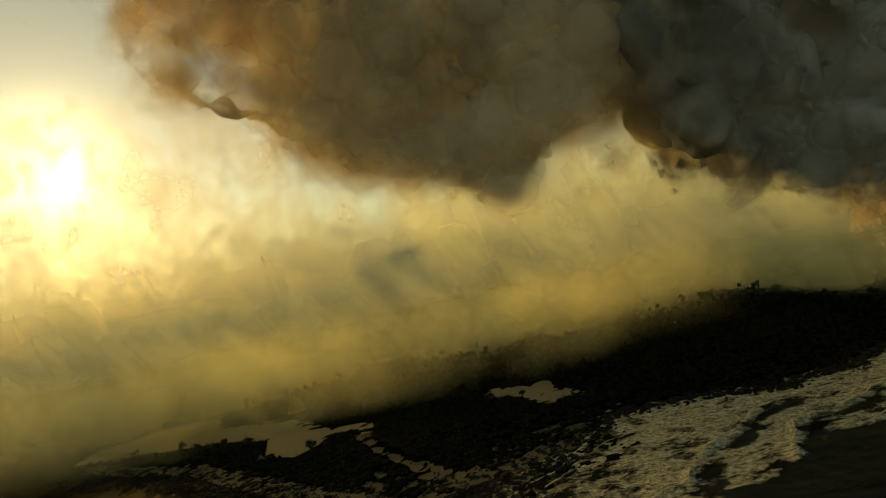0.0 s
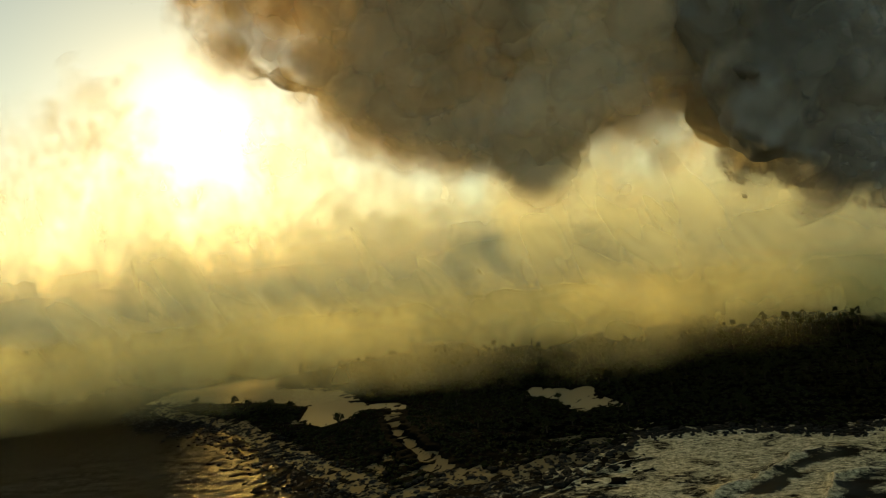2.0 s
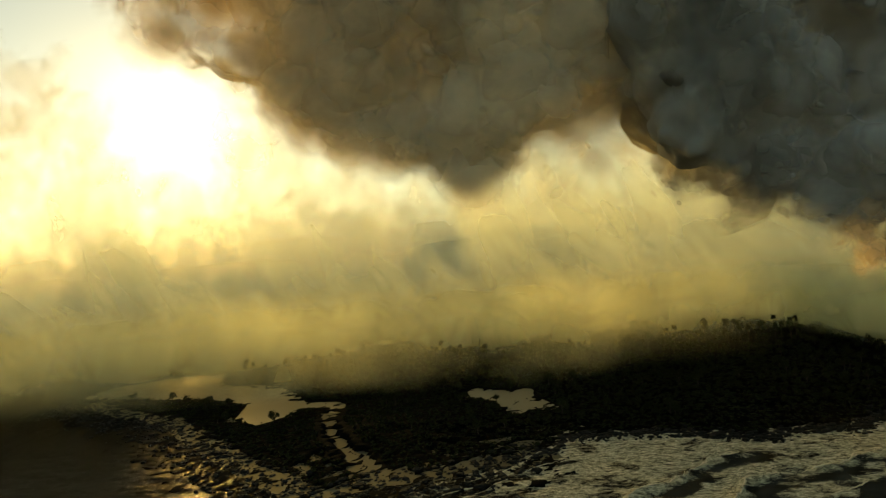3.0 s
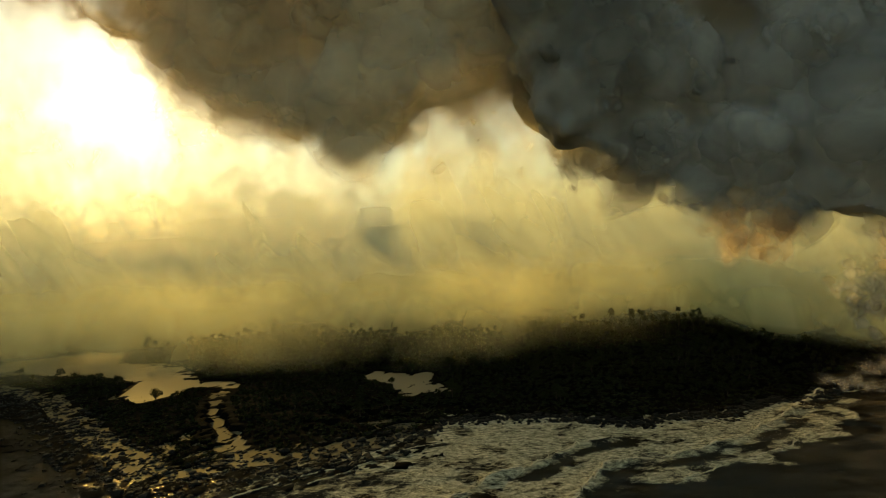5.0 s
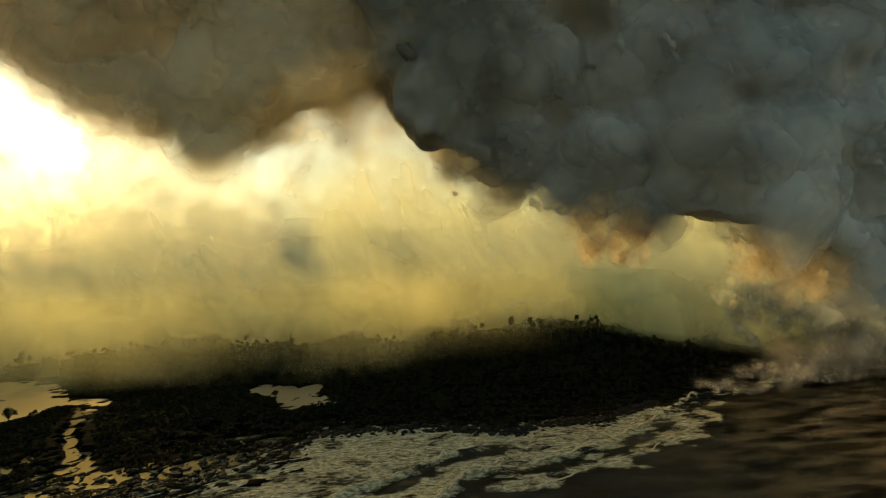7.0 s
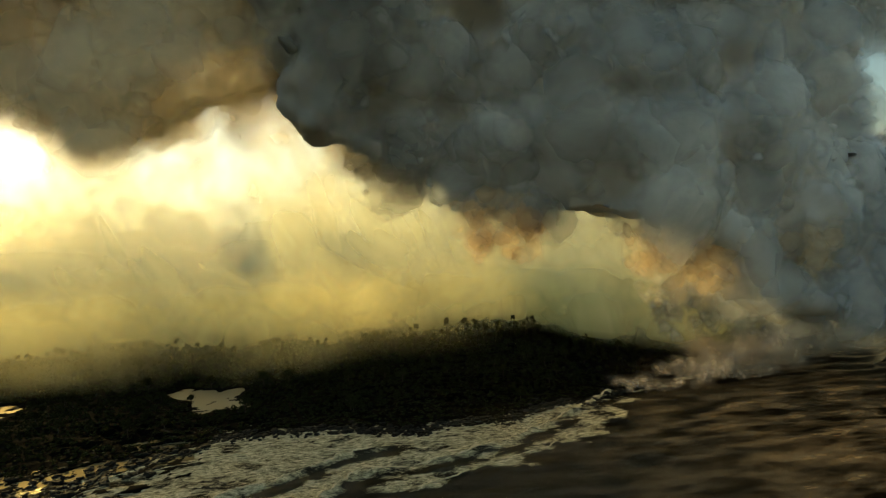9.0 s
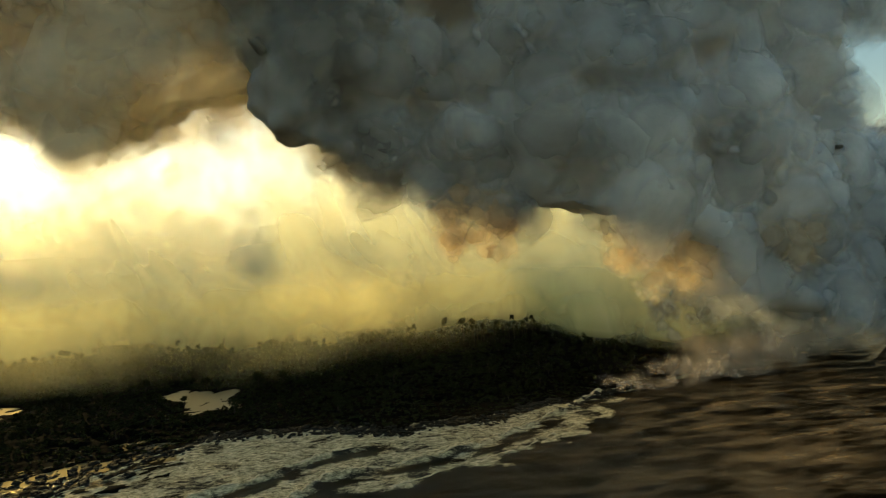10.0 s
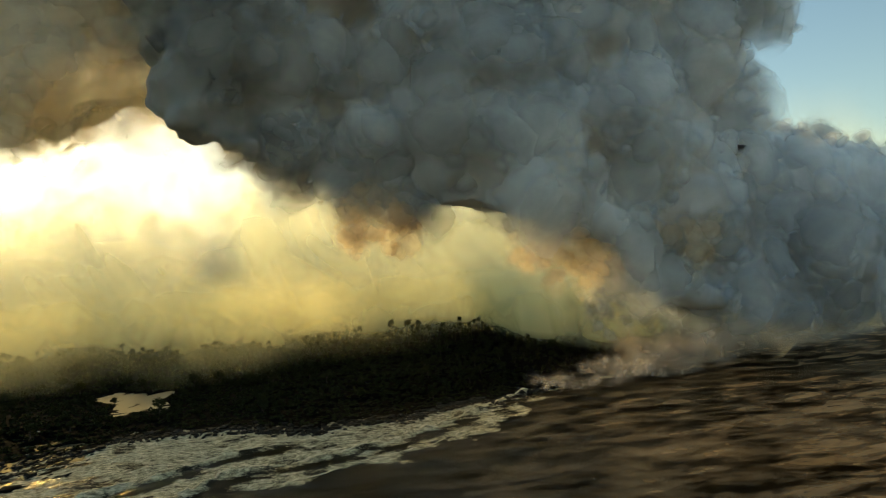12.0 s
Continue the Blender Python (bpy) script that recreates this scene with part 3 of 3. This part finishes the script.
boulders = [boulder_mesh(80 + i) for i in range(6)]
placed = 0
while placed < 240:
    x = rng.uniform(-150, 430)
    y = np.interp(x, COAST_X, COAST_Y) + rng.gauss(-4, 9 if x < 110 else 4)
    ob = new("lava_boulder", boulders[rng.randrange(6)])
    size = rng.uniform(0.9, 2.6)
    ob.matrix_basis = pose(x, y, max(ground_at(x, y), -0.4) + 0.25 * size, rng.uniform(-12, 12), rng.uniform(-12, 12), rng.uniform(0, 360)) @ Matrix.Diagonal((size * rng.uniform(0.8, 1.4), size, size * rng.uniform(0.7, 1.1), 1))
    tagged(ob, "black wet lava boulder at the edge of the surf", "boulder", "boulders along the shore")
    placed += 1


# ---- smoke, clouds and steam ----
bm = bmesh.new()
bmesh.ops.create_icosphere(bm, subdivisions=2, radius=1.0)
bm.verts.ensure_lookup_table()
BALL = np.array([v.co[:] for v in bm.verts])
BALL_FACES = np.array([[v.index for v in f.verts] for f in bm.faces])
bm.free()


def soft_cell(p):
    """Distance to the nearest cell centre, with the creases between cells rounded off."""
    return -math.log(sum(math.exp(-7 * d) for d in noise.voronoi(p)[0])) / 7


def puffs_mesh(puffs, voxel, bumps, seed, dense):
    """A cauliflower mass: overlapping balls melted into one skin, then swollen by cells of several sizes."""
    table = np.array(puffs)
    co = (BALL[None] * table[:, None, 3:] + table[:, None, :3]).reshape(-1, 3)
    tri = (BALL_FACES[None] + np.arange(len(table))[:, None, None] * len(BALL)).reshape(-1, 3)
    me = bpy.data.meshes.new("puffs")
    me.from_pydata(co.tolist(), [], tri.tolist())
    ob = new("puffs", me)
    mod = ob.modifiers.new("melt", "REMESH")
    mod.mode, mod.voxel_size = "VOXEL", voxel
    done = bpy.data.meshes.new_from_object(ob.evaluated_get(bpy.context.evaluated_depsgraph_get()))
    bpy.data.objects.remove(ob)
    bpy.data.meshes.remove(me)
    n = len(done.vertices)
    co, no = np.empty(n * 3), np.empty(n * 3)
    done.vertices.foreach_get("co", co)
    done.vertices.foreach_get("normal", no)
    co, no = co.reshape(-1, 3), no.reshape(-1, 3)
    calm = np.array([min(1.6, max(0.4, 0.9 + 1.5 * noise.noise(p))) for p in (co / 75 + seed).tolist()])
    for size, high in bumps:
        push = np.array([0.6 * (0.25 - soft_cell(p)) + 0.8 * noise.fractal(q, 1.0, 2.1, 3) for p, q in zip((co / size + seed).tolist(), (co / size * 0.6 - seed).tolist())])
        co = co + no * (push * high * calm)[:, None]
        done.vertices.foreach_set("co", co.ravel())
        done.update()
        flat = np.empty(n * 3)
        done.vertices.foreach_get("normal", flat)
        no = flat.reshape(-1, 3)
    done.shade_smooth()
    set_dense(done, dense(co))
    return done


def set_dense(me, values):
    me.attributes.new("dense", "FLOAT", "POINT").data.foreach_set("value", np.clip(values, 0, 1).astype(np.float32))


CAP = [(0.0, 0.0, 1.0, 1.0)] + [(r * math.cos(a * math.pi / 5 + r), r * math.sin(a * math.pi / 5 + r), 1 - r * r, d) for r, d in ((0.3, 0.8), (0.58, 0.4), (0.82, 0.1), (1.0, 0.0)) for a in range(10)]
CAP_FACES = [(0, 1 + a, 1 + (a + 1) % 10, 0) for a in range(10)] + [(1 + 10 * k + a, 11 + 10 * k + a, 11 + 10 * k + (a + 1) % 10, 1 + 10 * k + (a + 1) % 10) for k in range(3) for a in range(10)]


def billows(name, places, facing, radii, thick, material, parent, high=0.32):
    """Many domed billows that thin out to nothing at their rims, in one mesh."""
    cap, ring = np.array(CAP), len(CAP)
    facing = facing / np.linalg.norm(facing, axis=1, keepdims=True)
    side = np.cross(facing, (0.13, 0.2, 0.97))
    side /= np.linalg.norm(side, axis=1, keepdims=True)
    up = np.cross(side, facing)
    uneven = np.array([1 + 0.45 * noise.noise((3.1 * i, 1.7 * x, 1.7 * y)) for i in range(len(places)) for x, y, _, _ in CAP]).reshape(len(places), ring, 1)
    co = places[:, None] + uneven * radii[:, None, None] * (side[:, None] * cap[None, :, :1] + up[:, None] * cap[None, :, 1:2] + facing[:, None] * high * cap[None, :, 2:3])
    faces = (np.arange(len(places))[:, None, None] * ring + np.array(CAP_FACES)[None]).reshape(-1, 4)
    me = bpy.data.meshes.new(name)
    me.from_pydata(co.reshape(-1, 3).tolist(), [], [f[:3] if f[0] == f[3] else f for f in faces.tolist()])
    me.materials.append(material)
    me.shade_smooth()
    set_dense(me, (thick[:, None] * cap[None, :, 3]).ravel())
    ob = tagged(new(name, me), kind="stuff")
    ob.parent = parent
    return ob


def skin_billows(ob, count, low, high, material, seed, dense):
    """Billows all over the sea side of a mass's dense skin."""
    me, gen = ob.children[0].data, np.random.default_rng(seed)
    n = len(me.vertices)
    co, no = np.empty(n * 3), np.empty(n * 3)
    me.vertices.foreach_get("co", co)
    me.vertices.foreach_get("normal", no)
    co, no = co.reshape(-1, 3), no.reshape(-1, 3)
    ok = np.flatnonzero((no[:, 1] < 0.35) & (dense(co, 0) > 0.02))
    pick = gen.choice(ok, count, replace=False)
    radii = low + (high - low) * gen.random(count) ** 1.8
    places = co[pick] + no[pick] * (radii * gen.uniform(-0.25, 0.12, count))[:, None]
    facing = 0.6 * no[pick] + (0, -0.9, 0.1) + 0.13 * gen.normal(size=(count, 3))
    billows("billowing_smoke", places, facing, radii, np.clip(dense(places, 6) * 1.6, 0, 1), material, ob)


def loose_smoke(name, puffs, material, label, category, seed, each=3, spread=1.5, thick=0.9):
    """A loose drift of smoke: soft billows only, thinner at its outline."""
    ob, gen, table = new(name), np.random.default_rng(seed), np.repeat(np.array(puffs), each, axis=0)
    n = len(table)
    places = table[:, :3] + gen.normal(size=(n, 3)) * table[:, 3:] * 0.45
    radii = table[:, 3:].mean(1) * gen.uniform(0.6, 1.25, n) * spread
    facing = np.array((0, -1.0, 0.15)) + 0.4 * gen.normal(size=(n, 3))
    billows("drifting_smoke", places, facing, radii, thick * gen.uniform(0.55, 1.0, n), material, ob)
    return tagged(ob, label, category)


def smoke_mass(name, puffs, voxel, bumps, core, label, category, seed, dense):
    """A mass of smoke: its dense skin, on which the billows sit. dense(places, extra) tells how thick it is."""
    ob = new(name)
    me = puffs_mesh(puffs, voxel, bumps, seed, lambda co: dense(co, 0))
    me.materials.append(core)
    new("dense_smoke", me).parent = ob
    return tagged(ob, label, category)


EDGE_X = [-230, -150, -90, -59, -30, 16, 50, 70, 78, 88, 100, 112, 130, 160, 185, 204, 235, 262, 276, 284, 291, 300, 315, 335, 365, 385, 400, 420, 440, 473, 500, 600]
EDGE_Z = [380, 312, 270, 240, 220, 203, 190, 179, 168, 172, 176, 188, 200, 205, 210, 169, 155, 147, 136, 124, 119, 122, 121, 116, 114, 114, 106, 94, 72, 58, 50, 40]


def cloud_puffs(x0, x1, front_x, front_y, edge_x, edge_z, right_edge, seed):
    rng = random.Random(seed)
    puffs = []
    for x in range(x0, x1, 9):
        low, front = np.interp(x, edge_x, edge_z), np.interp(x, front_x, front_y)
        r = rng.uniform(7, 12)
        puffs.append((x, front + 14 + rng.uniform(-6, 6), low + r * 0.9, r, r * 1.2, r))
    for x in range(x0, x1, 20):
        front = np.interp(x, front_x, front_y)
        z = np.interp(x, edge_x, edge_z) + 26
        while z < 420:
            r = rng.uniform(18, 36)
            z = max(z, max(np.interp(x + s, edge_x, edge_z) for s in (-16, -8, 0, 8, 16)) + r * 0.75)
            if x < right_edge(z) - r:
                puffs.append((x + rng.uniform(-6, 6), front + 34 + rng.uniform(-16, 10), z, r, r * 1.2, r))
                puffs.append((x + rng.uniform(-6, 6), front + 80 + rng.uniform(-12, 10), z + 14, r, r * 1.2, r))
            z += r * 0.95
    return puffs


def brown_dense(co, by):
    x, z = co[:, 0], co[:, 2]
    width = np.interp(x, [-60, 40, 70, 78, 95, 120, 150, 240], [60, 40, 16, 6, 8, 16, 45, 45])
    up = (z - np.interp(x, EDGE_X[:14] + [260], EDGE_Z[:14] + [225]) + by * 0.9) / (width + by * 0.7)
    fray = np.array([0.28 * noise.fractal(p, 1.0, 2.0, 3) for p in (co / (55, 55, 45) + by).tolist()])
    thick = np.minimum(up, (x + 155 + by * 2) / 180) + fray * np.clip((110 - x) / 150, 0, 1)
    return thick


def grey_dense(co, by):
    x, z = co[:, 0], co[:, 2]
    up = (z - np.interp(x, [186, 192] + EDGE_X[15:], [215, 172] + EDGE_Z[15:]) + 3 + by) / (9 + by)
    if by:
        return np.minimum(up + 0.3, (x - 200) / 40)
    return np.where(((x > 400) & (z > 90)) | (x < 222), 1, up + 0.3)



brown = smoke_mass("smoke_cloud", cloud_puffs(-230, 240, [-150, 80, 240], [430, 384, 384], EDGE_X[:15] + [260], EDGE_Z[:15] + [225], lambda z: 900, 4), 3.6, ((70, 16), (20, 3.0), (9, 1.6)),
                   MAT_BROWN, "huge brown smoke cloud hanging over the shore", "smoke cloud", 1.7, brown_dense)
# billows turn golden westward: the glow of the sun is put into the colour
skin_billows(brown, 900, 16, 50, billow_material("brown_billows", ((0.62, 0.46, 0.26), (0.95, 0.76, 0.48)), ((0.66, 0.58, 0.45), (0.95, 0.87, 0.71)), -120, 70, 0.6, 0.034, 0.6, 1.1), 5, brown_dense)
skin_billows(brown, 260, 5, 13, billow_material("brown_shreds", ((0.60, 0.44, 0.25), (0.92, 0.72, 0.45)), ((0.50, 0.44, 0.34), (0.82, 0.73, 0.58)), -120, 70, 0.7, 0.08, 0.55, 1.2), 6, brown_dense)
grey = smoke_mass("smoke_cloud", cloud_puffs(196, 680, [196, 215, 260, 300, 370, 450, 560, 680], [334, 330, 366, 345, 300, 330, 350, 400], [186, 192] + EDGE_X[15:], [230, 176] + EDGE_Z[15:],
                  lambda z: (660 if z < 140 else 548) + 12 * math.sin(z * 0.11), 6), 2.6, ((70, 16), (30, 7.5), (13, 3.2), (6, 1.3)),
                  MAT_GREY, "towering grey smoke cloud with billowing folds, blue skylight put into its colour", "smoke cloud", 5.1, grey_dense)
# GREY_FAR: more steam, plus the blue light of the sky put into the colour
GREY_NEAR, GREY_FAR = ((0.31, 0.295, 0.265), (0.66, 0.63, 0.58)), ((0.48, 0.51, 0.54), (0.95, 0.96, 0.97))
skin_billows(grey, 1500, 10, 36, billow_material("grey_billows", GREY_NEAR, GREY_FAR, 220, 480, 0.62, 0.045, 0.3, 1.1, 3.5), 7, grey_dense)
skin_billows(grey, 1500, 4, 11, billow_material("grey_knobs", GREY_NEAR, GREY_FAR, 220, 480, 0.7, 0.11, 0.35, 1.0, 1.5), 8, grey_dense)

rng = random.Random(77)
TAN = ((0.84, 0.70, 0.48), (0.97, 0.87, 0.66))
MAT_TAN = billow_material("tan_smoke", TAN, TAN, 0, 1, 0.34, 0.05, 0.8)
# wisp and fold: the glow under the cloud edge is put into the tan
MAT_WISP = billow_material("wisp_smoke", ((0.74, 0.58, 0.39), (0.95, 0.80, 0.58)), ((0.78, 0.64, 0.46), (0.97, 0.86, 0.68)), 300, 420, 0.68, 0.09, 0.7, 1.1, 1.5)
hanging = [(rng.uniform(104, 222), rng.uniform(390, 425), rng.gauss(207, 12), *(rng.uniform(9, 18),) * 3) for _ in range(44)]
loose_smoke("hanging_smoke", hanging, MAT_TAN, "tan smoke hanging below the dark clouds", "smoke", 1)
between = [(rng.uniform(176, 212), rng.uniform(345, 385), rng.uniform(205, 330), *(rng.uniform(10, 18),) * 3) for _ in range(40)]
MAT_DRIFT = billow_material("grey_brown_smoke", ((0.48, 0.41, 0.30), (0.76, 0.67, 0.52)), ((0.48, 0.41, 0.30), (0.76, 0.67, 0.52)), 0, 1, 0.55, 0.05, 0.5, 1.1)
loose_smoke("hanging_smoke", between, MAT_DRIFT, "grey-brown smoke drifting between the two clouds", "smoke", 11)
wisp = [(rng.uniform(280, 316), rng.uniform(338, 352), rng.gauss(119, 8), *(rng.uniform(4, 9),) * 3) for _ in range(34)]
loose_smoke("hanging_smoke", wisp, MAT_WISP, "wisp of smoke curling down from the cloud, its tan partly painted glow", "smoke", 2)
patch = [(rng.uniform(-262, -185), rng.uniform(425, 450), rng.gauss(258, 20), *(rng.uniform(8, 17),) * 3) for _ in range(34)]
loose_smoke("hanging_smoke", patch, MAT_TAN, "golden brown smoke drifting below the cloud", "smoke", 3, 2, 1.6, 0.6)
fold = [(rng.uniform(368, 474), rng.uniform(326, 362), rng.gauss(98, 10), *(rng.uniform(5, 12),) * 3) for _ in range(60)]
loose_smoke("hanging_smoke", fold, MAT_WISP, "smoke under the fold of the grey cloud, its tan partly painted glow", "smoke", 4)


def bank(name, front, depth, x0, x1, top, material, label, seed, bottom=-25, soft=0.0, rise=18.0, bend=None):
    """A long hull of drifting smoke with an uneven crest and front; soft: how far its sides thin out."""
    xs = np.arange(x0, x1 + 1, 16.0)
    ring = np.linspace(0, 2 * math.pi, 41)[:-1]
    verts, faces = [], []
    for x in xs:
        ends = min(1.0, (x - x0 + 8) / 120, (x1 - x + 8) / 120)
        for a in ring:
            wob = 1 + 0.22 * noise.fractal((x * 0.012 + seed, math.cos(a) * 1.2, math.sin(a) * 1.2 + seed), 1.0, 2.0, 3)
            z = bottom + (top - bottom) * 0.5 * (1 + math.sin(a) * ends * wob)
            verts.append((x, front + (np.interp(x, *bend) if bend else 0) + depth * 0.5 * (1 + math.cos(a) * wob) + 25 * noise.noise((x * 0.006, seed, 0)), z))
    n, k = len(xs), len(ring)
    for i in range(n - 1):
        for j in range(k):
            faces.append((i * k + j, i * k + (j + 1) % k, (i + 1) * k + (j + 1) % k, (i + 1) * k + j))
    faces.append(tuple(range(k))[::-1])
    faces.append(tuple((n - 1) * k + j for j in range(k)))
    ob = mesh_object(name, verts, faces, material)
    px = np.array([v[0] for v in verts])
    across = np.tile(1 - soft * np.abs(np.cos(ring)) ** 2, n)
    over = np.array([min(1.0, (z - ground_at(x, y) - 1) / rise) for x, y, z in verts]) if rise else 1.0
    set_dense(ob.data, np.minimum(1, np.minimum((px - x0 - 130) / 260, (x1 - px - 130) / 260).clip(0)) * across * over)
    return tagged(ob, label, "smoke", kind="stuff")


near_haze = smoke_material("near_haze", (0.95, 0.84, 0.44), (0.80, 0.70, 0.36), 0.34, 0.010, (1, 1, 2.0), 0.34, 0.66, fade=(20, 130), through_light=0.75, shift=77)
bank("smoke_bank", 595, 50, -900, 520, 240, near_haze, "thin yellow smoke drifting past the lagoon", 6.6, rise=15.0)
bank("smoke_bank", 695, 50, -900, 660, 240, near_haze, "thin yellow smoke drifting over the woods", 7.7, rise=16.0)
for y, top, low, high, a in ((775, 190, 26, 90, 0.6), (850, 230, 40, 110, 0.75)):
    low_haze = smoke_material("low_haze", (0.97, 0.91, 0.52), (0.88, 0.82, 0.47), a, 0.012, (1, 1, 1.6), 0.26, 0.62, fade=(low, high), through_light=0.9, shift=y)
    bank("smoke_bank", y, 60, -1100, 1500, top, low_haze, "thick low smoke lying over the woods", y * 0.01, rise=10.0, bend=([-60, 60, 130, 300, 420, 452, 520, 700], [-14, -44, -84, -84, -84, -190, -262, -235]))
# leaning streaks in alpha and tone stand in for shafts of sunlight
for k in range(3):
    haze = smoke_material("haze", (0.90, 0.87, 0.60), (0.70, 0.72, 0.54), (0.8, 0.6, 0.5)[k], 0.0078 - 0.0014 * k, (1, 1, 3.6), 0.42, 0.66, fade=(40 + 60 * k, 230 + 120 * k), through_light=0.88, lean=38 - 9 * k, shift=130.0 * k + 60, detail=3.0)
    bank("smoke_bank", 900 + 200 * k, 90, -1000 - 100 * k, 1500 + 100 * k, 420 + 190 * k, haze, "thin yellow smoke drifting over the woods", 2.1 * k + 1)
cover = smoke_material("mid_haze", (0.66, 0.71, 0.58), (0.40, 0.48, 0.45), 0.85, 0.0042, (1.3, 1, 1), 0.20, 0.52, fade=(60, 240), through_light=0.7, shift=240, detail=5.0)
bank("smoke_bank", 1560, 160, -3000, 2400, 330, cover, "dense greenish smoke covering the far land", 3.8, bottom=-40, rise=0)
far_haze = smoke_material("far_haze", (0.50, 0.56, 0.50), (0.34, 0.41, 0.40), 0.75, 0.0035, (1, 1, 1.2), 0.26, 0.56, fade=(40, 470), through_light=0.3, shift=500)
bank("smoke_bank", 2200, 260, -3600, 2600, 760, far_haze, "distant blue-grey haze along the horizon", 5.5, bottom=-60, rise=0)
veil = smoke_material("high_veil", (0.95, 0.80, 0.46), (0.70, 0.55, 0.30), 0.34, 0.006, (1, 1, 1.3), 0.36, 0.66, fade=(800, 1250), through_light=0.8, shift=300)
bank("smoke_veil", 2700, 200, -3600, 1500, 1300, veil, "high veil of yellow smoke before the sun", 8.3)

# steam along the shore where the land meets the sea
MAT_STEAM = billow_material("shore_steam", ((0.62, 0.50, 0.40), (0.95, 0.82, 0.70)), ((0.66, 0.58, 0.50), (0.97, 0.90, 0.80)), 450, 600, 0.42, 0.085, 0.65, 1.5, 1.5)
for k, (cx, cy, n, size, high) in enumerate(((448, 456, 22, 4, 4), (492, 470, 34, 6, 9), (540, 490, 40, 9, 18), (610, 520, 40, 13, 28), (710, 560, 36, 19, 48))):
    rng = random.Random(20 + k)
    cluster = []
    for i in range(n):
        r = size * rng.uniform(0.5, 1.1)
        cluster.append((cx + rng.uniform(-40, 40), cy + rng.uniform(-18, 18), 1 + high * rng.random() ** 1.5, r * 1.5, r, r * 0.7))
    loose_smoke("steam_cloud", cluster, MAT_STEAM, "pale pinkish steam rising from the shore", "steam", 30 + k, 3, 2.3, 0.8)

# blue-grey steam column behind the point; its lit rim is painted as paler steam
rng = random.Random(51)
column = []
for i in range(90):
    x = rng.uniform(484, 700)
    top = np.interp(x, [470, 500, 530, 580, 610, 650, 700], [40, 82, 66, 44, 62, 74, 40])
    r = rng.uniform(6, 12)
    column.append((x, rng.uniform(515, 560), 8 + (top - 8 - r) * rng.random() ** 0.6, r * 1.1, r, r))
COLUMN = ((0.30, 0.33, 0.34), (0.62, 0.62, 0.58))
loose_smoke("steam_column", column, billow_material("column_steam", COLUMN, COLUMN, 0, 1, 0.7, 0.07, 0.3, 1.0, 2.0), "blue-grey steam boiling up, its sunlit rim put in by colour", "steam", 41)
# cream copies on top put the sunlight on the rim into colour
RIM_LIT = ((0.78, 0.68, 0.48), (0.98, 0.90, 0.70))
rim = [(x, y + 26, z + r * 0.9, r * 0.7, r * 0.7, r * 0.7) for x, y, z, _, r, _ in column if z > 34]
loose_smoke("steam_cloud", rim, billow_material("painted_rim_steam", RIM_LIT, RIM_LIT, 0, 1, 0.7, 0.09, 0.7, 1.0, 2.0), "cream steam rising behind the point, the sunlit rim of the column put in by colour", "steam", 42)

# mist blown low over the sea
for k in range(4):
    mist = smoke_material("sea_mist", (0.80, 0.58, 0.34), (0.56, 0.39, 0.22), 0.74, 0.085, (2.4, 1, 1), 0.46, 0.64, through_light=0.5, shift=57.0 * k, detail=6.0)
    bank("sea_mist", 60 + 98 * k, 160, (100, 120, 140, 270)[k], 1700, 7 + 2 * k, mist, "low brown mist streaming over the sea", 4.4 + k, bottom=2.5, soft=1.0, rise=0)


# ---- distance ----
def far_wall(name, dist, bearings, heights, thick, material, label, category, lumps, seed, crest=(1, 1, 1, 1, 1, 1)):
    verts, faces = [], []
    angles = np.arange(bearings[0], bearings[-1] + 0.01, 0.4)
    for i, b in enumerate(angles):
        e = np.interp(b, bearings, heights) + lumps * noise.fractal((b * 0.5, seed, 0), 1.0, 2.0, 5)
        s, c = -math.sin(radians(b)), math.cos(radians(b))
        top = 120 + dist * math.tan(radians(e))
        rows = ((0, -60), (0.25, top * 0.55), (0.6, top * 0.9), (1.0, top), (1.6, top * 0.6), (2.2, -60))
        for f, z in rows:
            r = dist + thick * (f - 1) + 60 * noise.noise((b * 0.8, f * 3, seed))
            verts.append((150 + r * s, r * c, z))
        if i:
            for j in range(5):
                a0 = (i - 1) * 6 + j
                faces.append((a0, a0 + 6, a0 + 7, a0 + 1))
    ob = mesh_object(name, verts, faces, material)
    set_dense(ob.data, np.tile(crest, len(verts) // 6))
    return tagged(ob, label, category, kind="structure")


far_wall("backdrop_ridge", 2600, [-60, -40, -31, -24, -10, 0, 6, 12, 60], [-1.5, -1.0, -0.6, 0.3, 1.4, 2.0, 1.2, -4.0, -5.0], 500, MAT_RIDGE, "far slope behind the smoke, its haze blue put into the colour", "hills", 0.25, 2.0)
rng = random.Random(15)
heap = []
for i in range(60):
    bearing = rng.gauss(16, 7)
    top = np.interp(bearing, [0, 6, 10, 17, 22, 30, 40], [1.5, 3.5, 5.5, 7.6, 6.5, 5.0, 4.0]) * rng.uniform(0.55, 1.0)
    r = rng.uniform(35, 95)
    far = 2450 + rng.uniform(-90, 90)
    heap.append((150 - far * math.sin(radians(bearing)), far * math.cos(radians(bearing)), 120 + far * math.tan(radians(top)) - r, r * 1.2, r, r))
FARCLOUD = ((0.84, 0.84, 0.74), (0.98, 0.95, 0.84))
tagged(loose_smoke("backdrop_clouds", heap, billow_material("far_cloud", FARCLOUD, FARCLOUD, 0, 1, 0.34, 0.012, 0.9, 0.9, 10.0), "far bank of piled clouds in yellow light", "clouds", 43, 2, 1.6, 0.7), kind="structure")
